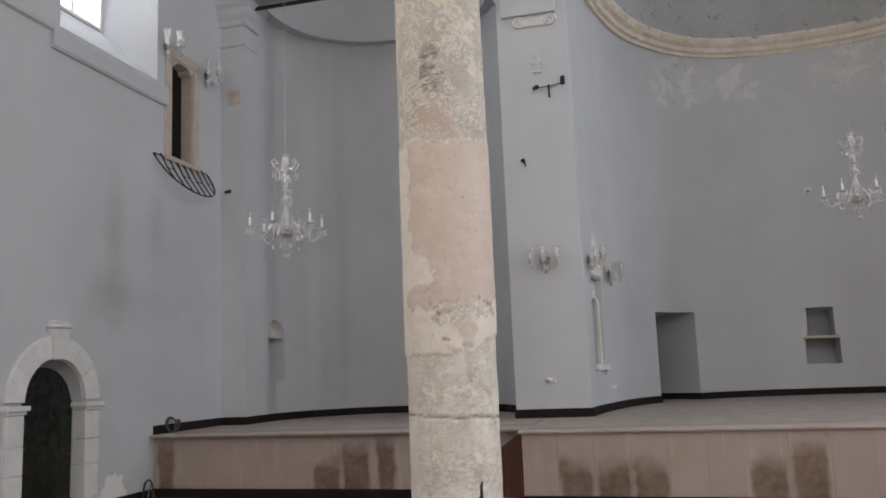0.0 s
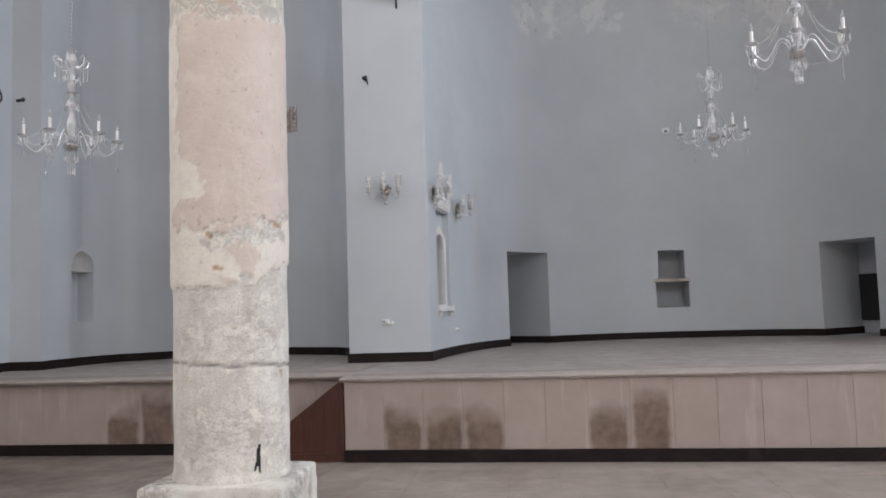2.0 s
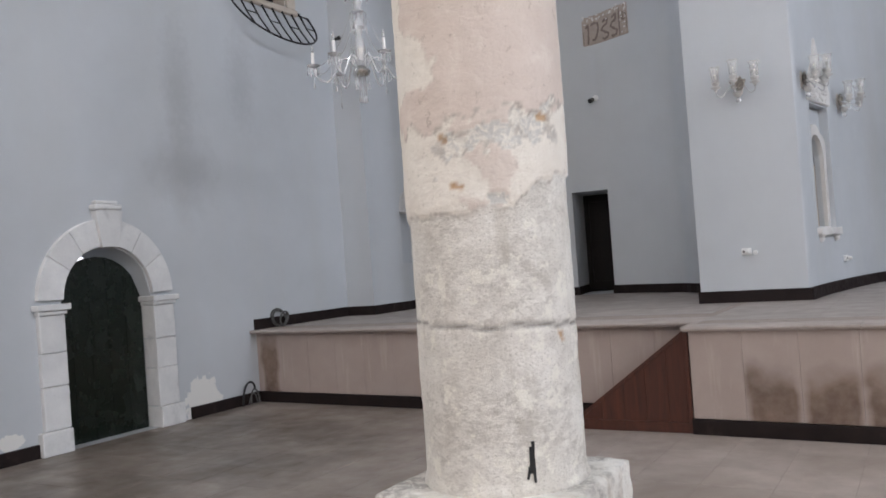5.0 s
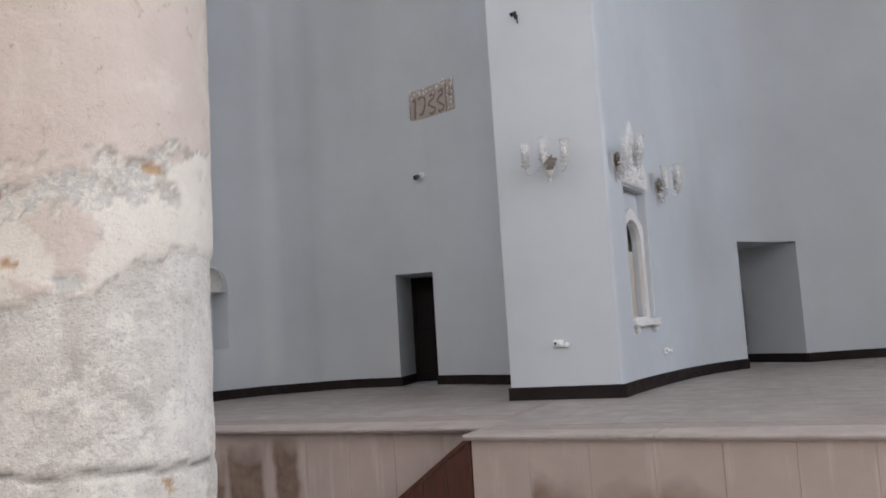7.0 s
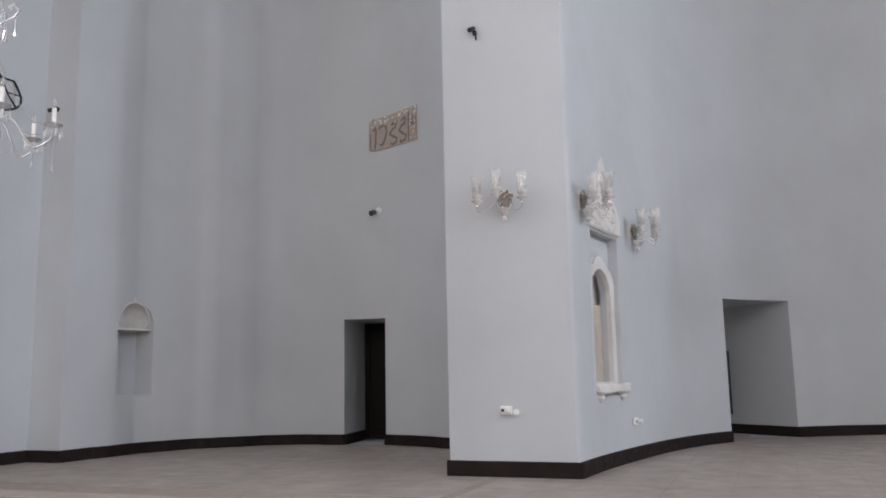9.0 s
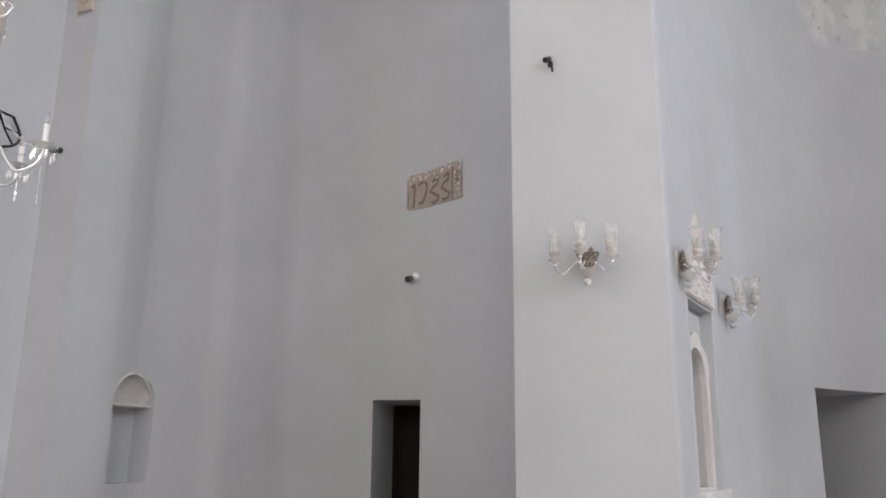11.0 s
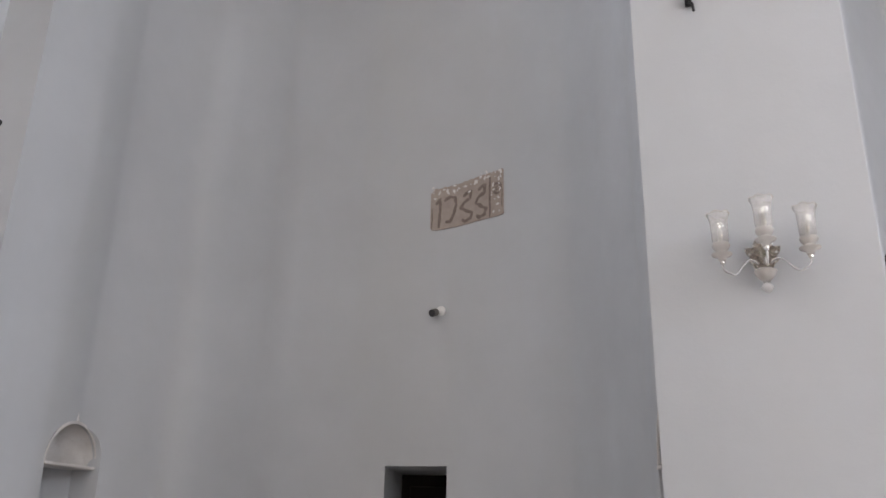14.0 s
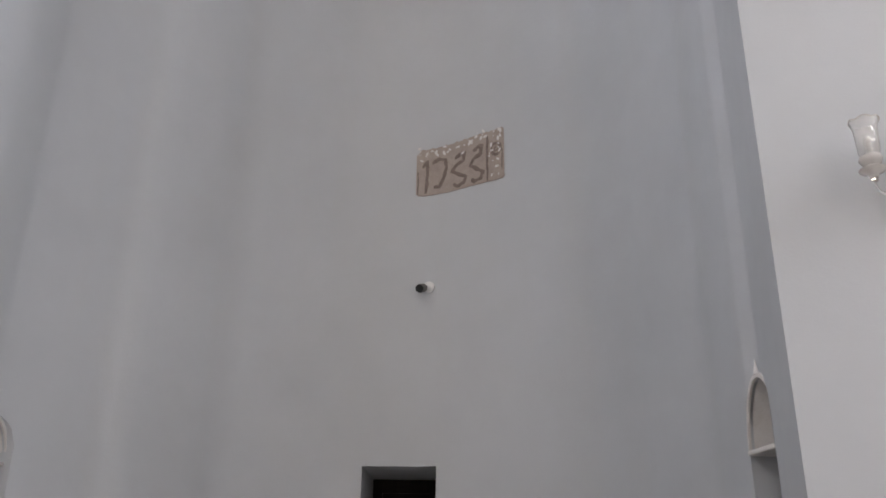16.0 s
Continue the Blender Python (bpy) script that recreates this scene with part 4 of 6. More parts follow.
def plinth_stone():
    """Chalky white limewash worn through to grey stone in blotches."""
    mat = material("chalky_plinth", (0.8, 0.78, 0.73), 0.88)
    n = Nodes(mat)
    col = n.mix(n.ramp(n.noise(6, 8, 0.7), 0.38, 0.62), (0.83, 0.805, 0.75), (0.65, 0.615, 0.555))
    m = n.ramp(n.noise(1.9, 6, 0.65, None, 0.6), 0.47, 0.58)
    worn = n.math("MULTIPLY", n.ramp(n.noise(22, 9, 0.78, None, 0.6), 0.44, 0.54), m)
    col = n.mix(n.math("MULTIPLY", worn, 0.85), col, (0.33, 0.305, 0.28))
    col = n.mix(n.ramp(n.noise(60, 5, 0.7), 0.60, 0.66, 0, 0.6), col, (0.42, 0.38, 0.33))
    col = n.mix(n.ramp(n.noise(4.5, 5, 0.6, n.stretch(1.5, 1.5, 0.3)), 0.60, 0.70, 0, 0.5), col, (0.55, 0.47, 0.38))
    h = n.math("SUBTRACT", n.noise(20, 8, 0.7), n.math("MULTIPLY", worn, 0.6))
    n.done(col, n.ramp(n.noise(12, 4), 0.3, 0.7, 0.8, 0.95), n.bump(h, 0.7, 0.010))
    return mat


PLINTH = plinth_stone()
column = thing("column", pose(*COL, 0), "weathered stone column, its upper plaster flaking off pink and cream", "column")


def set_in(ob, parent):
    """Hangs an object with world-placed vertices under a thing."""
    ob.parent = parent
    ob.matrix_parent_inverse = parent.matrix_world.inverted()
    return ob


scene.view_layers[0].update()
shaft = column_shaft()
shaft.materials.append(COLUMN)
set_in(new("shaft", shaft), column)


def plinth_block():
    """A worn block with rounded, chipped edges."""
    bm = bmesh.new()
    n, hw = 26, 0.4225
    bmesh.ops.create_cube(bm, size=1.0)
    bmesh.ops.subdivide_edges(bm, edges=bm.edges[:], cuts=n, use_grid_fill=True)
    for v in bm.verts:
        p = Vector((v.co.x * 2 * hw, v.co.y * 2 * hw, (v.co.z + 0.5) * 0.44))
        w = max(0.006, 0.014 + 0.022 * noise.noise(p * 6) + 0.018 * noise.noise(p * 17))
        c = Vector((max(-hw + w, min(hw - w, p.x)), max(-hw + w, min(hw - w, p.y)), max(0, min(0.44 - w, p.z))))
        d = p - c
        if d.length > 1e-6:
            p = c + d.normalized() * min(d.length, w)
        p += Vector((noise.noise(p * 9), noise.noise(p * 9 + Vector((5, 0, 0))), 0.6 * noise.noise(p * 9 + Vector((0, 5, 0))))) * 0.005
        v.co = p + Vector((COL[0], COL[1], 0.11))
    return bm


set_in(part("plinth", plinth_block(), PLINTH, None, "chalky white block with grey scuffs", 40), column)
skirt_sec = [(0.0, 0.0), (0.018, 0.0), (0.018, 0.105), (0.012, 0.112), (0.0, 0.112)]
cx, cy, hw = *COL, 0.425
set_in(part("plinth_skirting", sweep([(cx - hw, cy - hw), (cx - hw, cy + hw), (cx + hw, cy + hw), (cx + hw, cy - hw), (cx - hw, cy - hw)][::-1], skirt_sec), SKIRT, None, "black stone skirting"), column)
bm = bmesh.new()
for z0, z1, a0, a1, w in ((0.615, 0.665, -4.2, -2.2, 1.0), (0.64, 0.745, -1.6, -0.4, 1.5), (0.60, 0.70, 0.8, 0.2, 1.1), (0.70, 0.765, 0.4, 0.8, 1.0)):
    f = []
    for rr in (0.340, 0.3555):
        for z, a, k in ((z0, a0, -0.6), (z0, a0, 0.6), (z1, a1, 1.0), (z1, a1, -1.0)):
            b = radians(-45 + a + k * w)
            f.append(bm.verts.new((cx + rr * math.cos(b), cy + rr * math.sin(b), z)))
    for q in ((4, 5, 6, 7), (0, 4, 7, 3), (1, 2, 6, 5), (3, 7, 6, 2), (0, 1, 5, 4)):
        bm.faces.new([f[k] for k in q])
set_in(part("tar_mark", bm, BLACK, None, "black tar mark"), column)

# faded writing on the bare ring above the plaster, no longer legible
rnd = random.Random(12)
bm = bmesh.new()
for z, a0, a1 in ((4.10, -112, -84), (4.00, -114, -80), (3.945, -112, -76), (3.88, -114, -72), (3.815, -112, -66), (3.75, -108, -78)):
    a = a0
    while a < a1:
        w, h, k = rnd.uniform(0.6, 1.6), rnd.uniform(0.009, 0.022), rnd.uniform(-0.006, 0.006)
        for da, dz, ww, hh in ((0, 0, 0.25, h), (w * 0.5, h * rnd.choice((-0.8, 0.8)), w * 0.55, 0.003)):
            f = []
            for u, v in ((-1, -1), (1, -1), (1, 1), (-1, 1)):
                b = radians(a + da + u * ww)
                f.append(bm.verts.new((COL[0] + 0.3515 * math.cos(b), COL[1] + 0.3515 * math.sin(b), z + dz + k + v * hh)))
            bm.faces.new(f)
        a += w + rnd.uniform(0.9, 2.2)
WRITING = stone("faded_brown_ink", (0.22, 0.19, 0.165), (0.34, 0.30, 0.26), 30, 0.85, (0.5, 0.46, 0.41))
tagged(set_in(part("faded_writing", bm, WRITING, None, "rows of faded illegible brown writing"), column), kind="stuff")

# ---- platform front ----
def slab_row(parent, f, x0, x1, pitch, stains, inset=0.0):
    me = {}
    for key, mat in (("", SLAB), ("low", SLAB_LOW), ("high", SLAB_HIGH), ("streak", SLAB_STREAK)):
        me[key] = mesh_of(box(0.0006, pitch - 0.0006, 0.0, 0.04, 0.0, ZP - 0.044 - 0.125, bevel=0.0008), "slab", mat)
    k, x = 0, x0
    ang = math.degrees(math.atan2(f(x1) - f(x0), x1 - x0))
    while x < x1 - 0.05:
        ob = new("slab", me[stains.get(k, "")])
        ob.parent = parent
        ob.location = (x, f(x) + inset + 0.0015 * noise.noise((x * 3, 1, 2)), 0.125)
        ob.rotation_euler = (0, 0, radians(ang))
        x += pitch
        k += 1


slab_row(deck, front_right, -1.55, 12.2, 0.41, {1: "low", 2: "low", 3: "low", 6: "low", 7: "high", 14: "low", 19: "low"})
slab_row(deck_left, front_left, XL, -1.6, 0.41, {0: "streak", 6: "low", 7: "high", 8: "streak"})


def coping(parent, f, x0, x1, step, over=0.0, back=0.5):
    x = x0
    while x < x1 - 0.01:
        e = min(x + step, x1)
        sec = [(-back, ZP - 0.044), (0.030 + over, ZP - 0.044), (0.033 + over, ZP - 0.034), (0.050 + over, ZP - 0.030), (0.054 + over, ZP - 0.018), (0.05 + over, ZP - 0.008), (0.035 + over, ZP - 0.003), (-back, ZP - 0.003)]
        part("coping_stone", sweep([(x + 0.002, f(x)), (e - 0.002, f(e))], sec), COPING, parent, "", 40)
        x = e


coping(deck, front_right, -1.59, XR, 1.29, 0.0, 1.3)
coping(deck_left, front_left, XL, -1.53, 1.29, 0.06, 0.8)
part("side_coping", sweep([(-1.55, 9.70), (-1.55, front_right(-1.55) + 0.0)][::1], [(-0.3, ZP - 0.045), (0.030, ZP - 0.045), (0.033, ZP - 0.035), (0.050, ZP - 0.031), (0.054, ZP - 0.019), (0.05, ZP - 0.009), (0.035, ZP - 0.002), (-0.3, ZP - 0.002)]), COPING, deck, "", 40)
part("side_slab", box(-1.545, -1.50, front_right(-1.55) + 0.045, 9.9, 0.0, ZP - 0.046), SLAB, deck)
skirting("baseboard", [(-1.56, front_right(-1.55)), (XR, front_right(XR))], 0, 0.12)
skirting("baseboard", [(XL, front_left(XL)), (-2.52, front_left(-2.52))], 0, 0.12)

# wooden wedge between the two fronts
wedge = thing("ramp", pose(-2.5, front_right(-1.55) + 0.02, 0), "red-brown wooden ramp with a boarded triangular side", "ramp")
L, H, D = 0.94, ZP - 0.02, 0.66
nb = 5
for i in range(nb):
    x0, x1 = i * L / nb, (i + 1) * L / nb - 0.0015
    bm = bmesh.new()
    h0, h1 = max(0.115, 0.10 + (H - 0.10) * x0 / L), 0.10 + (H - 0.10) * x1 / L
    f = [bm.verts.new((x, y, z)) for y in (0.0, 0.022) for x, z in ((x0, 0.085), (x1, 0.085), (x1, h1), (x0, h0))]
    for q in ((0, 1, 2, 3), (7, 6, 5, 4), (0, 4, 5, 1), (1, 5, 6, 2), (2, 6, 7, 3), (3, 7, 4, 0)):
        bm.faces.new([f[k] for k in q])
    part("board", bm, WOOD_RED, wedge)
part("base_rail", box(-0.01, L + 0.01, -0.014, 0.02, 0.0, 0.085, bevel=0.004), WOOD_RED, wedge)
bm = bmesh.new()
f = [bm.verts.new((x, y, z)) for y in (-0.012, D) for x, z in ((-0.05, 0.06), (L, H - 0.02), (L, H + 0.012), (-0.05, 0.10))]
for q in ((0, 1, 2, 3), (7, 6, 5, 4), (0, 4, 5, 1), (1, 5, 6, 2), (2, 6, 7, 3), (3, 7, 4, 0)):
    bm.faces.new([f[k] for k in q])
part("ramp_board", bm, WOOD_RED, wedge)
part("side_post", box(L - 0.035, L + 0.0, -0.016, 0.024, 0.0, H - 0.03, bevel=0.004), WOOD_RED, wedge)


# ---- niches ----
def on_wall(plan, u, z, out=0.0):
    """A pose on a wall: x along it, y out through it, z up."""
    p, n = plan.at(u), plan.out(u)
    return pose(p.x + n.x * out, p.y + n.y * out, z, 0, 0, math.degrees(math.atan2(n.y, n.x)) - 90)


def niche_shell(o, plan, depth, label, z=2.30):
    """The white half-round hood in the top of a small niche, with its shelf lip and point."""
    w = (o[1] - o[0]) / 2 - 0.004
    t = thing("niche_hood", on_wall(plan, (o[0] + o[1]) / 2, z), label, "niche hood", "hoods of the small niches")
    bm = bmesh.new()
    rows = []
    for k in range(8):
        e = math.pi / 2 * k / 7
        rows.append([bm.verts.new((w * math.cos(a) * math.cos(e), 0.012 + depth * 0.9 * math.sin(e), 0.30 * math.sin(a) * math.cos(e) ** 0.6)) for a in (math.pi * i / 18 for i in range(19))])
    for a, b in zip(rows, rows[1:]):
        for i in range(18):
            bm.faces.new([a[i], a[i + 1], b[i + 1], b[i]])
    bmesh.ops.remove_doubles(bm, verts=bm.verts, dist=0.0005)
    part("shell", bm, WHITE_STUCCO, t, "", 50)
    part("lip", box(-w - 0.012, w + 0.012, -0.02, depth * 0.9, -0.022, 0.0, bevel=0.005), WHITE_STUCCO, t)
    bm = bmesh.new()
    n = 20
    for s0, r0, r1 in ((-0.022, 1.0, 1.06),):
        rr = [[bm.verts.new((w * r * math.cos(a), y, 0.30 * r * math.sin(a))) for r, y in ((1.0, 0.0), (1.07, 0.0), (1.07, -0.014), (1.0, -0.014))] for a in (math.pi * i / n for i in range(n + 1))]
        for a, b in zip(rr, rr[1:]):
            for k in range(4):
                bm.faces.new([a[k], a[(k + 1) % 4], b[(k + 1) % 4], b[k]])
    part("rim", bm, WHITE_STUCCO, t, "", 40)
    part("point", lathe([(0.0, 0.0), (0.014, 0.005), (0.010, 0.03), (0.0, 0.075)], 8, (0, -0.008, 0.31)), WHITE_STUCCO, t)
    return t


niche_shell(NICHE_L, small_plan, 0.26, "white stucco shell hood over a small wall niche")
niche_shell(NICHE_R, small_plan, 0.26, "greyed stucco shell hood over a small wall niche", 2.22)

# double recess in the main apse: a rough stone shelf divides it
REC = thing("wall_shelf", on_wall(main_plan, (REC_U[0] + REC_U[1]) / 2 + 0.02, 1.93), "rough broken stone shelf across a square wall recess", "shelf")
w = (REC_U[1] - REC_U[0]) / 2
bm = box(-w - 0.10, w + 0.10, -0.03, 0.70, 0.0, 0.055, bevel=0.012, seg=2)
bmesh.ops.subdivide_edges(bm, edges=bm.edges[:], cuts=3, use_grid_fill=True)
for v in bm.verts:
    v.co += Vector((noise.noise(v.co * 17), noise.noise(v.co * 19 + Vector((4, 0, 0))), noise.noise(v.co * 23))) * 0.008
part("slab", bm, BEIGE, REC, "", 40)
for s in (-1, 1):
    part("cheek", box(*sorted((s * (w - 0.0), s * (w + 0.075))), 0.004, 0.70, 0.06, 0.60, bevel=0.004), PAINT, REC, "painted cheek that narrows the upper recess")


# ---- carved niches in the jambs of the main apse ----
def plate(outline, hole, y0, y1):
    """A plate with a hole: two outlines of the same number of points, (x, z)."""
    bm = bmesh.new()
    rings = [[bm.verts.new((x, y, z)) for x, z in pts] for pts, y in ((outline, y0), (hole, y0), (hole, y1), (outline, y1))]
    n = len(outline)
    for a, b in zip(rings, rings[1:] + rings[:1]):
        for i in range(n):
            bm.faces.new([a[i], a[(i + 1) % n], b[(i + 1) % n], b[i]])
    bmesh.ops.recalc_face_normals(bm, faces=bm.faces)
    return bm


def solid(outline, y0, y1, bevel=0.0):
    bm = bmesh.new()
    a, b = [[bm.verts.new((x, y, z)) for x, z in outline] for y in (y0, y1)]
    n = len(outline)
    for i in range(n):
        bm.faces.new([a[i], a[(i + 1) % n], b[(i + 1) % n], b[i]])
    fa, fb = bm.faces.new(a), bm.faces.new(b[::-1])
    bmesh.ops.recalc_face_normals(bm, faces=bm.faces)
    if bevel:
        bmesh.ops.bevel(bm, geom=list(fa.edges), offset=bevel, segments=2, affect="EDGES")
    bmesh.ops.triangulate(bm, faces=[f for f in bm.faces if len(f.verts) > 4])
    return bm


def scroll(x, z, r, y, turns=1.6, s=1):
    return [(x + s * r * (1 - 0.75 * t) * math.cos(2 * math.pi * turns * t), y, z + r * (1 - 0.75 * t) * math.sin(2 * math.pi * turns * t)) for t in (i / 22 for i in range(23))]


STUCCO_DARK = stone("darkened_stucco", (0.50, 0.475, 0.48), (0.17, 0.16, 0.185), 16, 0.8, (0.66, 0.61, 0.54), 0.8)


def carved_niche(m, w, label, rounded=False):
    """Wall niche: ogee crest above, a cusped white arch in a square recess, a stone panel and a sill on corbels. Origin: middle of its foot."""
    t = thing("carved_niche", m, label, "niche", "carved niches of the main apse")
    zt = 1.37
    crest = [(-w - 0.06, zt), (w + 0.06, zt), (w + 0.09, zt + 0.16), (w - 0.02, zt + 0.27), (w * 0.72, zt + 0.33), (w * 0.5, zt + 0.42), (w * 0.28, zt + 0.49), (w * 0.2, zt + 0.58), (0.0, zt + 0.72),
             (-w * 0.2, zt + 0.58), (-w * 0.28, zt + 0.49), (-w * 0.5, zt + 0.42), (-w * 0.72, zt + 0.33), (-w + 0.02, zt + 0.27), (-w - 0.09, zt + 0.16)]
    if rounded:
        crest = [(-w - 0.05, zt), (w + 0.05, zt)] + [((w + 0.10 + 0.02 * math.cos(9 * a)) * math.cos(a), zt + 0.10 + (0.68 + 0.02 * math.cos(9 * a)) * math.sin(a)) for a in (math.pi * (i + 0.25) / 24.5 for i in range(25))]
    mat = STUCCO_DARK if rounded else WHITE_STUCCO
    part("crest", solid(crest, -0.030, 0.002, 0.010), mat, t, "carved crest of darkened stucco" if rounded else "carved white stucco crest")
    rc = random.Random(21)
    relief = bmesh.new()
    for k in range(420):
        x, z = rc.uniform(-w, w), zt + rc.uniform(0.03, 0.70)
        reach = max(0.0, 1 - ((z - zt - 0.08) / 0.66) ** 2) ** 0.5 * w if rounded else w * (1.0 - 0.9 * min(1, max(0, (z - zt - 0.14) / 0.5)) ** 0.7)
        if abs(x) > reach - 0.015 or len(relief.verts) > 1900:
            continue
        q = rc.uniform(0.018, 0.036) * (1.0 if rounded else 0.6)
        v0 = len(relief.verts)
        add_lathe(relief, [(q, 0.0), (q * 0.8, q * 0.5), (q * 0.35, q * 0.85), (0.0, q * 0.9)], 6)
        relief.verts.ensure_lookup_table()
        bmesh.ops.transform(relief, matrix=pose(x, -0.029, z, 90, 0, 0) @ pose(0, 0, 0, 0, 0, rc.uniform(0, 180)) @ Matrix.Diagonal((1.5, 0.75, 1, 1)), verts=relief.verts[v0:])
    tagged(part("crest_carving", relief, mat, t, "crowded carved leaves", 60), kind="stuff")
    for s in (-1, 1):
        part("crest_scroll", tube(scroll(s * w * 0.52, zt + 0.17, 0.09, -0.034, 1.6, s), 0.012, 6), mat, t, "", 60)
        part("crest_scroll", tube(scroll(s * w * 0.2, zt + 0.38, 0.06, -0.034, 1.5, -s), 0.010, 6), mat, t, "", 60)
        part("frame_strip", box(*sorted((s * w, s * (w + 0.045))), -0.012, 0.003, 0.0, zt, bevel=0.005), PAINT, t, "painted frame strip")
    n = 24
    hole, outer = [], []
    r = w - 0.105
    for i in range(n + 1):
        a = math.pi * i / n
        hole.append((r * math.cos(a), 0.79 + r * 0.95 * math.sin(a)))
        cusp = 0.045 * abs(math.sin(a * 3.0))
        outer.append(((r + 0.095 + cusp) * math.cos(a), 0.79 + (r + 0.06 + cusp) * math.sin(a)))
    hole += [(-r, 0.02), (0.0, 0.02), (r, 0.02)]
    outer += [(-r - 0.10, 0.0), (0.0, 0.0), (r + 0.10, 0.0)]
    part("arch", plate(outer, hole, 0.04, 0.10), WHITE_STUCCO, t, "cusped white stucco arch")
    part("back_panel", box(-w + 0.01, w - 0.01, 0.145, 0.31, 0.0, 0.725, bevel=0.010), BEIGE, t, "rough beige stone panel")
    part("hood", box(-w + 0.01, w - 0.01, 0.20, 0.31, 0.73, 1.33, bevel=0.01), WHITE_STUCCO, t)
    edge = []
    for x, z in hole:
        dx, dz = x, z - 0.68
        k = min((w - 0.004) / max(abs(dx), 1e-4), (0.665 if dz > 0 else 0.675) / max(abs(dz), 1e-4))
        edge.append((dx * k, 0.68 + dz * k))
    part("recess_back", plate(edge, hole, 0.085, 0.14), PAINT, t, "painted plaster round the arch")
    bm = box(-w - 0.035, w + 0.035, -0.07, 0.30, -0.075, 0.0, bevel=0.012, seg=2)
    bmesh.ops.subdivide_edges(bm, edges=bm.edges[:], cuts=3, use_grid_fill=True)
    for v in bm.verts:
        v.co += Vector((noise.noise(v.co * 15), noise.noise(v.co * 18 + Vector((4, 0, 0))), 1.4 * noise.noise(v.co * 21))) * 0.012
    part("sill", bm, WHITE_STUCCO, t, "broken white stucco sill", 40)
    for s in (-1, 1):
        part("corbel", lathe([(0.0, -0.15), (0.024, -0.145), (0.042, -0.115), (0.032, -0.10), (0.056, -0.07), (0.05, -0.06)], 10, (s * (w - 0.06), -0.015, 0)), WHITE_STUCCO, t)
    return t


mw = (MIH[1] - MIH[0]) / 2
carved_niche(on_wall(main_plan, (MIH[0] + MIH[1]) / 2, 1.58), mw, "carved white wall niche with a crest, on the apse jamb")
carved_niche(on_wall(main_plan, (MIHR[0] + MIHR[1]) / 2, 1.58), mw, "carved wall niche with a rounded, darkened crest", True)


# ---- glass wall lamps ----
def leaf(w, h):
    """A pressed leaf with a mid rib and a curled tip."""
    bm = bmesh.new()
    rows = []
    for i in range(8):
        t = i / 7
        k = w * math.sin(math.pi * (0.12 + 0.88 * t)) ** 0.7 * (1 + 0.12 * (i % 2))
        rows.append([bm.verts.new((x * k, -0.012 - 0.03 * t * t + 0.008 * abs(x), h * t - 0.02 * max(0, t - 0.75))) for x in (-1, -0.5, 0, 0.5, 1)])
    for a, b in zip(rows, rows[1:]):
        for k in range(4):
            bm.faces.new([a[k], a[k + 1], b[k + 1], b[k]])
    bmesh.ops.solidify(bm, geom=bm.faces[:], thickness=0.005)
    return bm


SILVER_LEAF = stone("tarnished_silver", (0.74, 0.715, 0.68), (0.58, 0.545, 0.505), 60, 0.35, (0.46, 0.41, 0.37), 0.4)
SILVER_LEAF.node_tree.nodes["Principled BSDF"].inputs["Metallic"].default_value = 0.2


TARNISHED = stone("dark_tarnished_metal", (0.78, 0.73, 0.66), (0.42, 0.36, 0.31), 45, 0.22, (0.16, 0.13, 0.11), 0.6)
TARNISHED.node_tree.nodes["Principled BSDF"].inputs["Metallic"].default_value = 0.85


